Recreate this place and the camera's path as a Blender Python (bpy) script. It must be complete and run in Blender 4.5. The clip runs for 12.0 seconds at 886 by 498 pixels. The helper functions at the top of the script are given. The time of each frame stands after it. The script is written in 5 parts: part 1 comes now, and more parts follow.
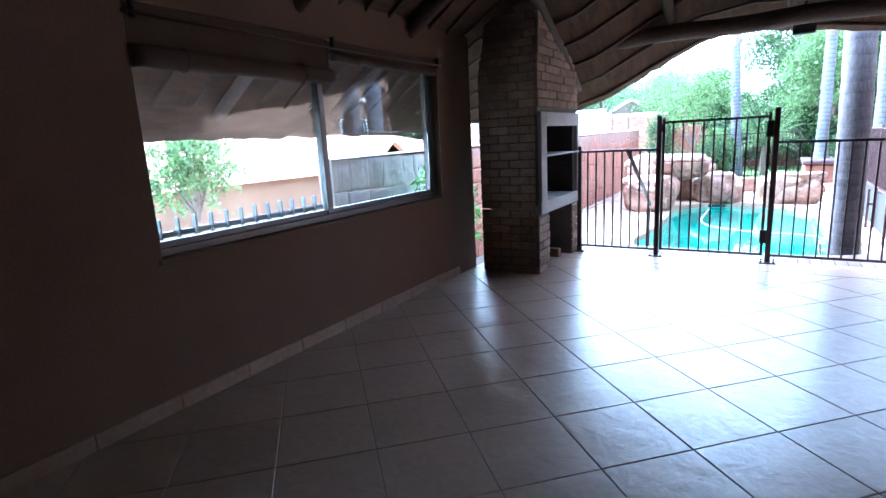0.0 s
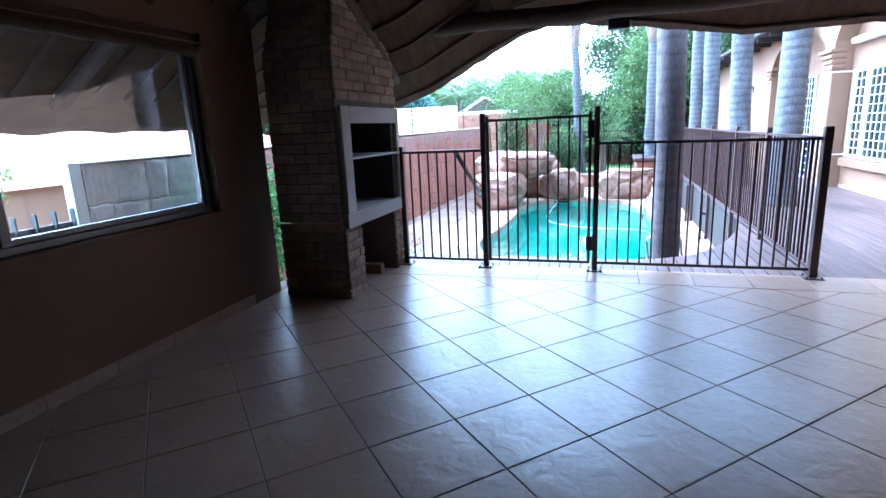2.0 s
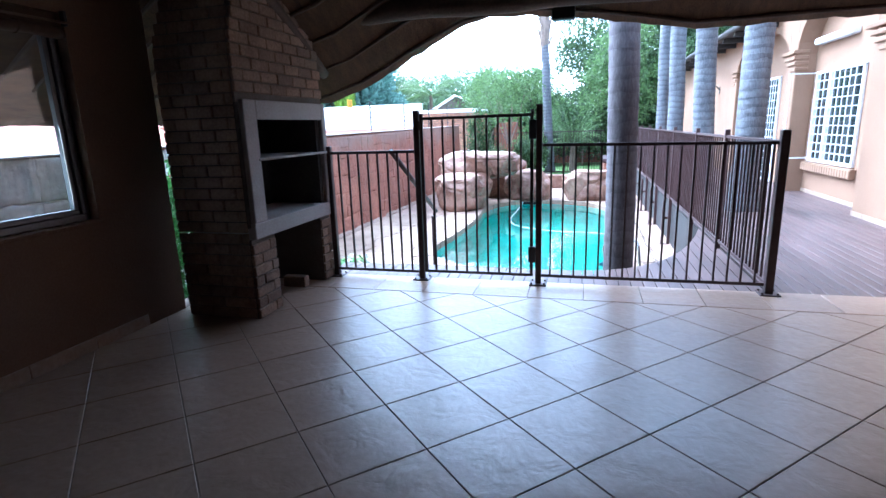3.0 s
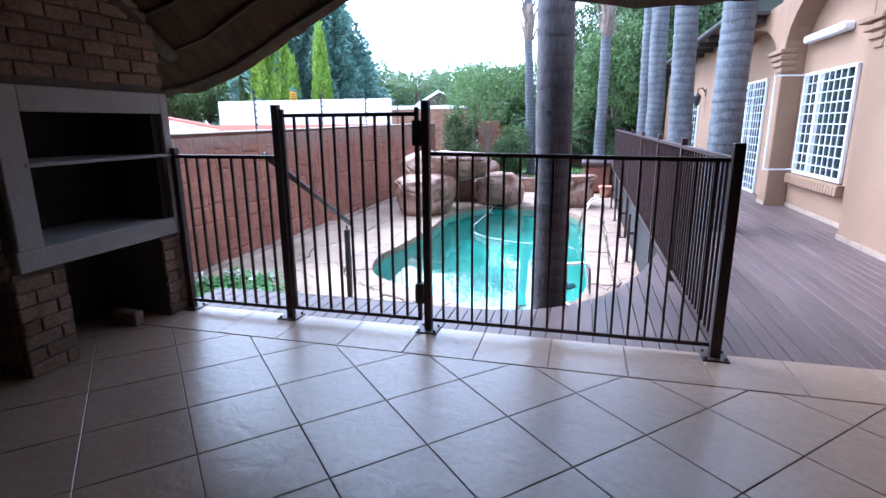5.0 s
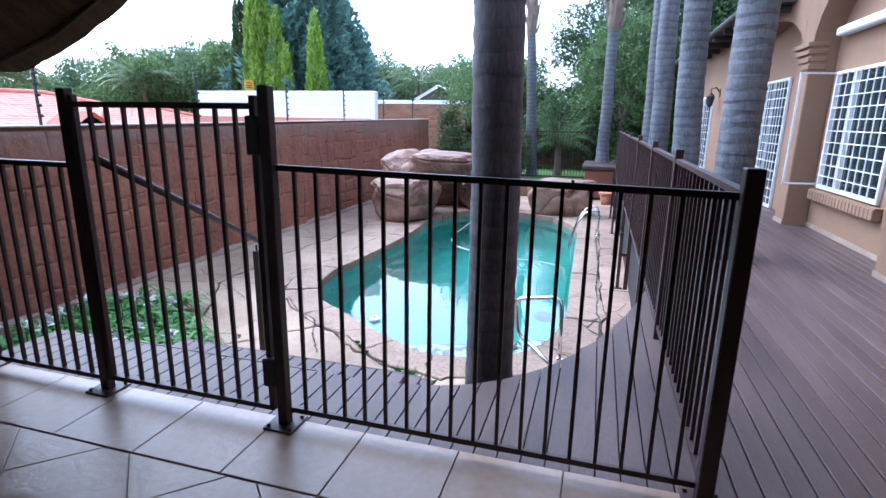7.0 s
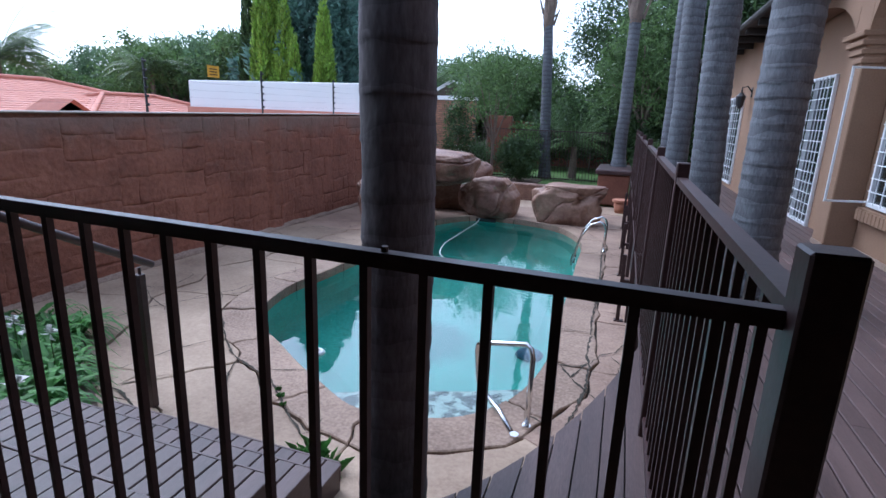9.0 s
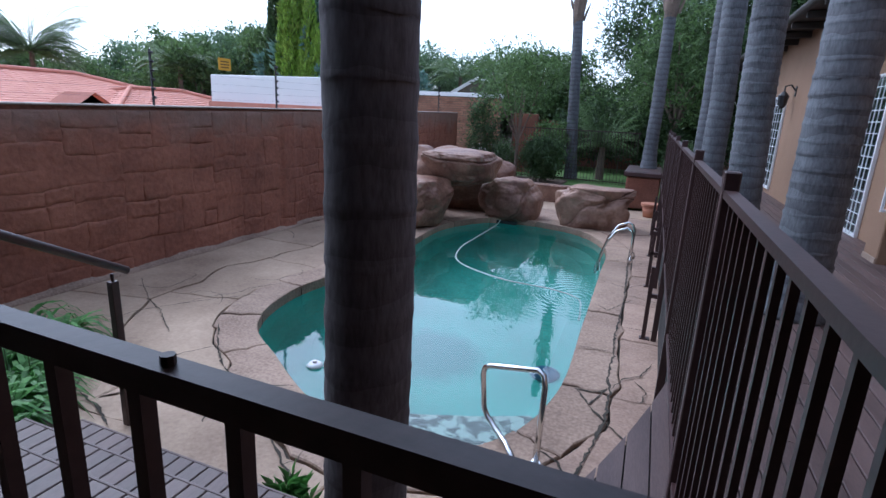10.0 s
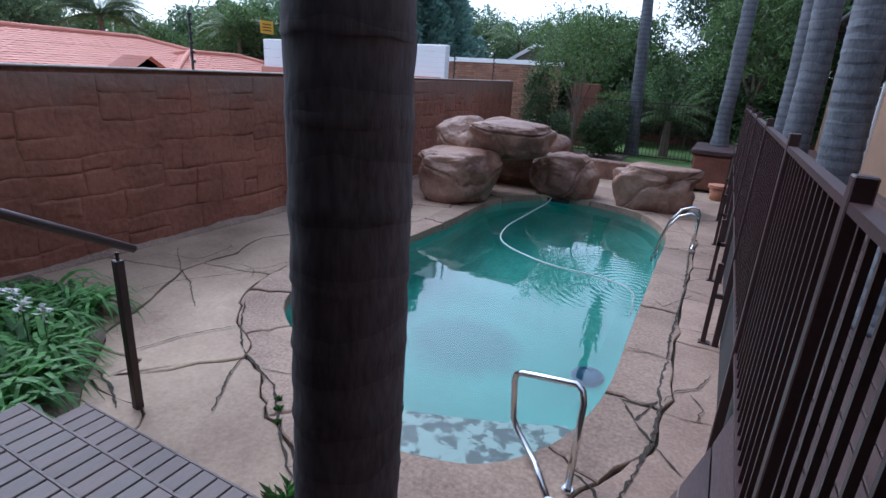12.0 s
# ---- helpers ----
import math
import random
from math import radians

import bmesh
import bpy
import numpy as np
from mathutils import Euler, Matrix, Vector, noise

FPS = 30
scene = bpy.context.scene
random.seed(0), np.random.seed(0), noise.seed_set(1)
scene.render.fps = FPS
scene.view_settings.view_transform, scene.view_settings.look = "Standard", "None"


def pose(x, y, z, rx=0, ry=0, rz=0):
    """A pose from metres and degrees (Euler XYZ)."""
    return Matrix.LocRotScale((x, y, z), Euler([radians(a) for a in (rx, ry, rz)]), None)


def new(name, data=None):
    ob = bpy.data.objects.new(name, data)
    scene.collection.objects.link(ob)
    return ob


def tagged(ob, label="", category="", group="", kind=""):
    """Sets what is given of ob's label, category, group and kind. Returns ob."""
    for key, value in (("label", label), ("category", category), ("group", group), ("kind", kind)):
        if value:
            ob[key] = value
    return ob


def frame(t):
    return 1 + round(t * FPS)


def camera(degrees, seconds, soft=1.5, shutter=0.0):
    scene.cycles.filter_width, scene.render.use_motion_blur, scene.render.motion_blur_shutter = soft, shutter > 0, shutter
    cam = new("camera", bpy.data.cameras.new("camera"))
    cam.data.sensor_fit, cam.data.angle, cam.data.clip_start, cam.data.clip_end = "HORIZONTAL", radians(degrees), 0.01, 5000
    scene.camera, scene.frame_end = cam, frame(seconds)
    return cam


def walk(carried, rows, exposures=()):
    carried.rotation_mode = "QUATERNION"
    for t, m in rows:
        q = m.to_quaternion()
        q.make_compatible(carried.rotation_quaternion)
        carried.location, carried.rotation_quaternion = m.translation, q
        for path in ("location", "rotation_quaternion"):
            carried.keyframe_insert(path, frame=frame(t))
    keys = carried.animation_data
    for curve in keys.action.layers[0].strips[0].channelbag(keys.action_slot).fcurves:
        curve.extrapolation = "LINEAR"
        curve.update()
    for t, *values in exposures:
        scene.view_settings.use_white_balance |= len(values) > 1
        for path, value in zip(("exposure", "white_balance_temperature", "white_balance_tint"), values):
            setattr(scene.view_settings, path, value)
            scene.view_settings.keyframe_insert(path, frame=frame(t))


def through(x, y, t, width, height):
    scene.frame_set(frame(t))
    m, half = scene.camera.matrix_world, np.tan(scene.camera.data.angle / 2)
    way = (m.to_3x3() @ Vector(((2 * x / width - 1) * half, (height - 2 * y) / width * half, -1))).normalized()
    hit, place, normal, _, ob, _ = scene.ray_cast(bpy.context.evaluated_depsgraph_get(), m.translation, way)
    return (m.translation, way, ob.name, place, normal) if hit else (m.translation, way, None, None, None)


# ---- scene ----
cam = camera(80.6, 12.0)
METRES, EYE, TILT, LEAN, TURN = 6.67, 1.39, 0.0, 0.0, 31.9
ROWS = [
    (0.0, 0.0, 0.0, 0.0, -0.61, -11.71, 2.96),
    (0.5, 0.0148, 0.0283, -0.0015, -4.28, -12.23, 2.79),
    (1.0, 0.037, 0.0617, -0.0, -8.8, -12.53, 2.77),
    (1.5, 0.0685, 0.0925, 0.0001, -12.45, -12.77, 2.72),
    (2.0, 0.1066, 0.1195, -0.0001, -14.58, -12.83, 2.53),
    (2.5, 0.1468, 0.1486, -0.0008, -16.23, -13.0, 2.19),
    (3.0, 0.1868, 0.1735, -0.0017, -16.93, -13.11, 1.86),
    (5.0, 0.3624, 0.2829, 0.0011, -16.96, -13.5, 0.44),
    (5.5, 0.4006, 0.3187, 0.0028, -16.69, -13.63, 0.08),
    (6.0, 0.4399, 0.3539, 0.0032, -16.31, -13.73, -0.34),
    (6.5, 0.4773, 0.3906, 0.0026, -15.88, -13.82, -0.64),
    (7.0, 0.5117, 0.428, 0.0041, -15.53, -13.94, -0.92),
    (7.5, 0.5466, 0.4617, 0.0047, -15.21, -14.0, -1.24),
    (9.5, 0.6628, 0.5948, 0.0023, -11.51, -14.48, -2.44),
    (10.0, 0.6757, 0.6218, 0.0018, -9.93, -14.66, -2.74),
    (10.5, 0.6847, 0.6442, 0.002, -8.51, -14.78, -3.04),
    (11.0, 0.6931, 0.6615, 0.0046, -6.9, -14.92, -3.25),
    (11.5, 0.7009, 0.6745, 0.0042, -5.4, -15.49, -3.35),
    (12.0, 0.705, 0.6845, 0.0035, -3.81, -18.22, -3.46),
]

EXPOSURES = [(0.0, 3.88, 4600, 4), (0.7, 3.5, 4500, 3), (1.5, 3.22, 4430, 3), (2.6, 2.8, 4600, 5), (3.2, 2.6, 4750, 6), (5.0, 1.98, 4950, 10), (7.0, 1.34, 5000, 11), (9.5, 0.34, 5150, 12), (12.0, 0.19, 5150, 12)]
POSES = [(t, pose(0, 0, EYE, TILT, LEAN, TURN) @ pose(METRES * x, METRES * y, METRES * z, 90 + pitch, roll, yaw)) for t, x, y, z, yaw, pitch, roll in ROWS]
walk(cam, POSES, EXPOSURES)

# ---- light: a bright overcast day ----
SUN_EL, SUN_AZ = radians(52), radians(-68)
world = bpy.data.worlds.new("sky")
scene.world = world
world.use_nodes = True
wn, wl = world.node_tree.nodes, world.node_tree.links
sky = wn.new("ShaderNodeTexSky")
sky.sky_type, sky.sun_disc = "NISHITA", False
sky.sun_elevation, sky.sun_rotation = SUN_EL, SUN_AZ
sky.air_density, sky.dust_density, sky.ozone_density = 1.0, 2.0, 2.0
hsv = wn.new("ShaderNodeHueSaturation")
hsv.inputs["Saturation"].default_value, hsv.inputs["Value"].default_value = 0.35, 1.9
wl.new(sky.outputs[0], hsv.inputs["Color"])
wl.new(hsv.outputs[0], wn["Background"].inputs["Color"])
wn["Background"].inputs["Strength"].default_value = 0.15
sun = new("sun", bpy.data.lights.new("sun", "SUN"))
sun.data.energy, sun.data.angle, sun.data.color = 0.8, radians(25), (1.0, 0.98, 0.95)
sun.matrix_world = pose(0, 0, 30, 90 - math.degrees(SUN_EL), 0, 180 - math.degrees(SUN_AZ))


# ---- materials ----
def surf(name, c1, c2, rough=0.7, scale=2.0, fine=40.0, bump=0.2, vary=0.0, island=0.0, metal=0.0, spec=0.5, stain=0.5, stretch=(1, 1, 1), rough2=None, bscale=None, edge=0.15):
    """Two-scale mottled surface; vary: tone by object, island: tone by loose piece."""
    m = bpy.data.materials.new(name)
    m.use_nodes = True
    n, l = m.node_tree.nodes, m.node_tree.links
    p = n["Principled BSDF"]
    geo = n.new("ShaderNodeNewGeometry")
    mp = n.new("ShaderNodeMapping")
    mp.inputs["Scale"].default_value = stretch
    l.new(geo.outputs["Position"], mp.inputs["Vector"])
    a = n.new("ShaderNodeTexNoise")
    a.inputs["Scale"].default_value, a.inputs["Detail"].default_value, a.inputs["Roughness"].default_value = scale, 6, 0.6
    b = n.new("ShaderNodeTexNoise")
    b.inputs["Scale"].default_value, b.inputs["Detail"].default_value = fine, 4
    l.new(mp.outputs[0], a.inputs["Vector"])
    l.new(mp.outputs[0], b.inputs["Vector"])
    mixf = n.new("ShaderNodeMix")
    mixf.inputs[0].default_value = 1 - stain
    l.new(a.outputs["Fac"], mixf.inputs[2])
    l.new(b.outputs["Fac"], mixf.inputs[3])
    ramp = n.new("ShaderNodeValToRGB")
    ramp.color_ramp.elements[0].position, ramp.color_ramp.elements[1].position = 0.5 - edge, 0.5 + edge
    ramp.color_ramp.elements[0].color, ramp.color_ramp.elements[1].color = (*c1, 1), (*c2, 1)
    l.new(mixf.outputs[0], ramp.inputs[0])
    out = ramp.outputs[0]
    if vary or island:
        h = n.new("ShaderNodeHueSaturation")
        src = n.new("ShaderNodeObjectInfo").outputs["Random"] if vary else geo.outputs["Random Per Island"]
        mr = n.new("ShaderNodeMapRange")
        k = vary or island
        mr.inputs["To Min"].default_value, mr.inputs["To Max"].default_value = 1 - k, 1 + k
        l.new(src, mr.inputs["Value"])
        l.new(mr.outputs[0], h.inputs["Value"])
        l.new(out, h.inputs["Color"])
        out = h.outputs[0]
    l.new(out, p.inputs["Base Color"])
    p.inputs["Metallic"].default_value, p.inputs["Specular IOR Level"].default_value = metal, spec
    r = n.new("ShaderNodeMapRange")
    r.inputs["To Min"].default_value, r.inputs["To Max"].default_value = rough, rough if rough2 is None else rough2
    l.new(a.outputs["Fac"], r.inputs["Value"])
    l.new(r.outputs[0], p.inputs["Roughness"])
    if bump:
        bp = n.new("ShaderNodeBump")
        bp.inputs["Strength"].default_value, bp.inputs["Distance"].default_value = bump, 0.02
        if bscale:
            c = n.new("ShaderNodeTexNoise")
            c.inputs["Scale"].default_value, c.inputs["Detail"].default_value = bscale, 8
            l.new(mp.outputs[0], c.inputs["Vector"])
            l.new(c.outputs["Fac"], bp.inputs["Height"])
        else:
            l.new(mixf.outputs[0], bp.inputs["Height"])
        l.new(bp.outputs[0], p.inputs["Normal"])
    return m


def glassy(name, tint, rough=0.0, ior=1.45, bump=0.0, bscale=6.0):
    m = bpy.data.materials.new(name)
    m.use_nodes = True
    n, l = m.node_tree.nodes, m.node_tree.links
    p = n["Principled BSDF"]
    p.inputs["Base Color"].default_value = (*tint, 1)
    p.inputs["Transmission Weight"].default_value, p.inputs["IOR"].default_value, p.inputs["Roughness"].default_value = 1.0, ior, rough
    if bump:
        geo, t, b = n.new("ShaderNodeNewGeometry"), n.new("ShaderNodeTexNoise"), n.new("ShaderNodeBump")
        t.inputs["Scale"].default_value, t.inputs["Detail"].default_value = bscale, 2
        b.inputs["Strength"].default_value, b.inputs["Distance"].default_value = bump, 0.02
        l.new(geo.outputs["Position"], t.inputs["Vector"])
        l.new(t.outputs["Fac"], b.inputs["Height"])
        l.new(b.outputs[0], p.inputs["Normal"])
    return m


def cleft(m, scale, depth):
    """Slate-like riven relief: broad warped ridges with a finer grain on them."""
    n, l = m.node_tree.nodes, m.node_tree.links
    bp = n["Bump"]
    bp.inputs["Distance"].default_value = depth
    t, r, f, mx = n.new("ShaderNodeTexNoise"), n.new("ShaderNodeMath"), n.new("ShaderNodeTexNoise"), n.new("ShaderNodeMath")
    t.inputs["Scale"].default_value, t.inputs["Detail"].default_value, t.inputs["Distortion"].default_value = scale, 4, 0.5
    f.inputs["Scale"].default_value, f.inputs["Detail"].default_value = scale * 6, 3
    r.operation, r.inputs[1].default_value = "PINGPONG", 0.22
    mx.operation, mx.inputs[1].default_value = "MULTIPLY_ADD", 0.09
    vec = n["Mapping"].outputs[0]
    l.new(vec, t.inputs["Vector"])
    l.new(vec, f.inputs["Vector"])
    l.new(t.outputs["Fac"], r.inputs[0])
    l.new(f.outputs["Fac"], mx.inputs[0])
    l.new(r.outputs[0], mx.inputs[2])
    l.new(mx.outputs[0], bp.inputs["Height"])


M_TILE = surf("glazed stone tile", (0.235, 0.15, 0.102), (0.4, 0.272, 0.195), 0.25, 1.9, 26, 0.5, spec=0.75, vary=0.07, rough2=0.38, edge=0.3)
cleft(M_TILE, 6.0, 0.014)
M_GROUT = surf("grout", (0.1, 0.075, 0.058), (0.17, 0.135, 0.11), 0.9, 4, 60)
M_LAPAWALL = surf("ochre plaster", (0.125, 0.073, 0.045), (0.175, 0.108, 0.068), 0.85, 1.2, 70, 0.25)
M_SKIRT = surf("skirting tile", (0.28, 0.2, 0.145), (0.38, 0.285, 0.215), 0.4, 5, 40, vary=0.1)
M_BRICK = surf("face brick", (0.13, 0.078, 0.05), (0.28, 0.185, 0.125), 0.85, 3, 50, 0.4, vary=0.22)
M_MORTAR = surf("mortar", (0.09, 0.072, 0.056), (0.15, 0.125, 0.1), 0.95, 4, 60, 0.3)
M_CEMENT = surf("cement surround", (0.3, 0.27, 0.245), (0.4, 0.365, 0.335), 0.8, 3, 60, 0.2)
M_DARKBRICK = surf("near-black firebrick", (0.025, 0.022, 0.02), (0.06, 0.05, 0.045), 0.95, 3, 40, 0.3)
M_IRON = surf("dark brown painted steel", (0.036, 0.017, 0.016), (0.06, 0.03, 0.028), 0.45, 5, 60, 0.05)
M_THATCH = surf("thatch", (0.036, 0.02, 0.01), (0.11, 0.058, 0.027), 0.95, 6, 60, 0.8, stretch=(3, 0.6, 0.6))
M_POLE = surf("gum pole", (0.05, 0.032, 0.022), (0.1, 0.064, 0.042), 0.8, 4, 50, 0.4)
M_DECK = surf("composite deck board", (0.056, 0.034, 0.031), (0.106, 0.068, 0.062), 0.38, 2, 70, 0.15, vary=0.16, stretch=(3, 0.4, 1), rough2=0.6, stain=0.65, edge=0.12)
# Near-black colour stands in for shade beneath deck boards and step treads.
M_VOIDSHADE = surf("near-black painted shade", (0.02, 0.018, 0.016), (0.035, 0.03, 0.028), 0.95)
M_WALLROCK = surf("moulded red rock plaster", (0.155, 0.057, 0.035), (0.345, 0.14, 0.085), 0.88, 1.5, 18, 1.0, bscale=12, stain=0.62, edge=0.2)
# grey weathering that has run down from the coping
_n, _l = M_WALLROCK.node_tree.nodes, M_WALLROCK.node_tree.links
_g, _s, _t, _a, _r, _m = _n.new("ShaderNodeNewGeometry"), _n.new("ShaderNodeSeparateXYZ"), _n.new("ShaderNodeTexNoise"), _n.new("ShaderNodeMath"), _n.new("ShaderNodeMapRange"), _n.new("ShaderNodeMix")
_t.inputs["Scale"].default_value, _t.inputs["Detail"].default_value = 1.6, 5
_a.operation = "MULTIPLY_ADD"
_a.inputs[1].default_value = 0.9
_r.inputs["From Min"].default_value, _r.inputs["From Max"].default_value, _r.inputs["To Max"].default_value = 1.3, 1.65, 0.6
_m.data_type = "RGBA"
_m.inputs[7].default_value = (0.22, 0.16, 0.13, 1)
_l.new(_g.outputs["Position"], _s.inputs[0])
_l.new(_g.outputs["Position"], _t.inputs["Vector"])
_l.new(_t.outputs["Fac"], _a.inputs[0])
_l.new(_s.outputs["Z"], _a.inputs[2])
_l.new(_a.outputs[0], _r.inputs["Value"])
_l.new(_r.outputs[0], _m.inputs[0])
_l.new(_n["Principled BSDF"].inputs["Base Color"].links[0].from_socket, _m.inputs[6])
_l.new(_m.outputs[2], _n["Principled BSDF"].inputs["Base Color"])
# Pale grey wall stones: glare through the window glass put into their colour.
M_WALLGLARE = surf("moulded plaster paled by window glare", (0.4, 0.37, 0.35), (0.6, 0.56, 0.53), 0.9, 1.6, 24, 0.7, bscale=10)
M_WALLJOINT = surf("red plaster joint", (0.13, 0.048, 0.03), (0.26, 0.108, 0.066), 0.92, 2.2, 30, 0.5)
M_COPE = surf("weathered wall coping", (0.3, 0.24, 0.2), (0.45, 0.4, 0.36), 0.9, 4, 40, 0.3)
M_TERRACE = surf("tan concrete terrace", (0.2, 0.132, 0.088), (0.45, 0.335, 0.235), 0.75, 0.9, 34, 0.6, vary=0.06, stain=0.74, edge=0.17)
M_CRACK = surf("dark crack", (0.022, 0.018, 0.013), (0.055, 0.045, 0.032), 0.95)
M_PINK = surf("pink moulded paving", (0.17, 0.105, 0.075), (0.4, 0.275, 0.2), 0.75, 1.3, 45, 1.0, vary=0.08, bscale=11, stain=0.62, edge=0.17)
M_COPING = surf("pink moulded coping", (0.165, 0.105, 0.073), (0.4, 0.285, 0.205), 0.75, 1.5, 40, 1.0, vary=0.12, bscale=8, stain=0.55, edge=0.16)
M_ROCK = surf("moulded boulder", (0.105, 0.04, 0.025), (0.34, 0.2, 0.135), 0.55, 1.3, 18, 1.0, bscale=7, stain=0.75, edge=0.15)
M_BASIN = surf("aqua pool paint", (0.05, 0.3, 0.25), (0.12, 0.5, 0.44), 0.6, 0.8, 30, 0.1)
M_STEP = surf("flaking pool step", (0.045, 0.065, 0.045), (0.42, 0.48, 0.44), 0.7, 8, 30, 0.1, stain=0.85, edge=0.025)
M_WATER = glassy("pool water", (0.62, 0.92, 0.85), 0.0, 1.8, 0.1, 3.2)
# ripples round the cleaner's hose
_n, _l = M_WATER.node_tree.nodes, M_WATER.node_tree.links
_g, _d, _r, _w, _m, _a = _n["Geometry"], _n.new("ShaderNodeVectorMath"), _n.new("ShaderNodeMapRange"), _n.new("ShaderNodeMath"), _n.new("ShaderNodeMath"), _n.new("ShaderNodeMath")
_k = _n.new("ShaderNodeMath")
_d.operation, _d.inputs[1].default_value = "DISTANCE", (0.95, 12.7, -0.87)
_r.inputs["From Min"].default_value, _r.inputs["From Max"].default_value, _r.inputs["To Min"].default_value, _r.inputs["To Max"].default_value = 0.2, 1.5, 0.5, 0.0
_k.operation, _k.inputs[1].default_value = "MULTIPLY", 62.0
_w.operation, _m.operation = "SINE", "MULTIPLY"
_a.operation = "ADD"
_l.new(_g.outputs["Position"], _d.inputs[0])
_l.new(_d.outputs["Value"], _r.inputs["Value"])
_l.new(_d.outputs["Value"], _k.inputs[0])
_l.new(_k.outputs[0], _w.inputs[0])
_l.new(_w.outputs[0], _m.inputs[0])
_l.new(_r.outputs[0], _m.inputs[1])
_l.new(_n["Noise Texture"].outputs["Fac"], _a.inputs[0])
_l.new(_m.outputs[0], _a.inputs[1])
_l.new(_a.outputs[0], _n["Bump"].inputs["Height"])
# dark round stain on the floor of the pool, and pale worn paint near the steps
_n, _l = M_BASIN.node_tree.nodes, M_BASIN.node_tree.links
_g, _d, _t, _a, _r, _m = _n["Geometry"], _n.new("ShaderNodeVectorMath"), _n.new("ShaderNodeTexNoise"), _n.new("ShaderNodeMath"), _n.new("ShaderNodeMapRange"), _n.new("ShaderNodeMix")
_d.operation, _d.inputs[1].default_value = "DISTANCE", (-0.4, 10.9, -2.15)
_t.inputs["Scale"].default_value, _t.inputs["Detail"].default_value = 5.0, 5
_a.operation, _a.inputs[1].default_value = "MULTIPLY_ADD", 0.35
_r.inputs["From Min"].default_value, _r.inputs["From Max"].default_value, _r.inputs["To Min"].default_value, _r.inputs["To Max"].default_value = 0.6, 0.85, 0.6, 0.0
_m.data_type = "RGBA"
_m.inputs[7].default_value = (0.05, 0.15, 0.16, 1)
_l.new(_g.outputs["Position"], _d.inputs[0])
_l.new(_g.outputs["Position"], _t.inputs["Vector"])
_l.new(_t.outputs["Fac"], _a.inputs[0])
_l.new(_d.outputs["Value"], _a.inputs[2])
_l.new(_a.outputs[0], _r.inputs["Value"])
_l.new(_r.outputs[0], _m.inputs[0])
_l.new(_n["Principled BSDF"].inputs["Base Color"].links[0].from_socket, _m.inputs[6])
_l.new(_m.outputs[2], _n["Principled BSDF"].inputs["Base Color"])
M_HOUSE = surf("peach plaster", (0.215, 0.126, 0.074), (0.282, 0.17, 0.104), 0.85, 1.0, 60, 0.2)
M_WHITE = surf("white painted steel", (0.72, 0.73, 0.74), (0.82, 0.82, 0.82), 0.45, 4, 60, 0.05)
M_WHITEWALL = surf("white plaster", (0.8, 0.8, 0.79), (0.88, 0.88, 0.87), 0.85, 0.8, 40, 0.15)
M_ALU = surf("anodised aluminium", (0.11, 0.115, 0.12), (0.16, 0.165, 0.17), 0.4, 5, 60, 0.03, metal=0.8)
M_CHROME = surf("stainless steel", (0.6, 0.6, 0.6), (0.72, 0.72, 0.72), 0.18, 5, 60, 0.0, metal=1.0)
M_GLASS = glassy("window glass", (0.86, 0.9, 0.9))
M_PANE = surf("dark window pane", (0.015, 0.022, 0.02), (0.03, 0.038, 0.036), 0.05, 1, 10, 0.0, spec=0.3)
M_ROOFGREEN = surf("green roof sheet", (0.045, 0.062, 0.056), (0.07, 0.09, 0.082), 0.6, 2, 30, 0.1)
M_FASCIA = surf("dark fascia", (0.03, 0.028, 0.026), (0.06, 0.05, 0.045), 0.7)
M_ROOFTILE = surf("salmon roof tile", (0.5, 0.18, 0.12), (0.63, 0.27, 0.19), 0.7, 1.5, 30, 0.3, vary=0.1)


def palm_bark(name, c1, c2, depth):
    """Fibrous bark crossed by soft uneven leaf-scar bands."""
    m = surf(name, c1, c2, 0.85, 1.3, 18, 0.4, stretch=(3.4, 3.4, 1.0), stain=0.62)
    n, l = m.node_tree.nodes, m.node_tree.links
    w, r, x = n.new("ShaderNodeTexWave"), n.new("ShaderNodeValToRGB"), n.new("ShaderNodeMix")
    w.bands_direction, w.wave_profile = "Z", "SAW"
    w.inputs["Scale"].default_value, w.inputs["Distortion"].default_value, w.inputs["Detail Scale"].default_value = 2.3, 3.4, 1.4
    r.color_ramp.elements[0].color, r.color_ramp.elements[1].color = (0.5, 0.48, 0.48, 1), (1, 1, 1, 1)
    r.color_ramp.elements[1].position = 0.55
    x.data_type, x.blend_type = "RGBA", "MULTIPLY"
    x.inputs[0].default_value = depth
    l.new(n["Mapping"].inputs["Vector"].links[0].from_socket, w.inputs["Vector"])
    l.new(w.outputs["Fac"], r.inputs[0])
    p = n["Principled BSDF"].inputs["Base Color"]
    l.new(p.links[0].from_socket, x.inputs[6])
    l.new(r.outputs[0], x.inputs[7])
    l.new(x.outputs[2], p)
    return m


M_PALM = palm_bark("grey palm bark", (0.062, 0.064, 0.071), (0.172, 0.178, 0.193), 0.75)
M_PALMDARK = palm_bark("dark brown palm bark", (0.058, 0.048, 0.051), (0.165, 0.148, 0.156), 0.5)
M_CANVAS = surf("brown canvas blind", (0.06, 0.036, 0.023), (0.095, 0.06, 0.039), 0.9, 3, 120, 0.3)
M_BARK = surf("brown bark", (0.12, 0.09, 0.07), (0.24, 0.18, 0.14), 0.9, 4, 40, 0.7)


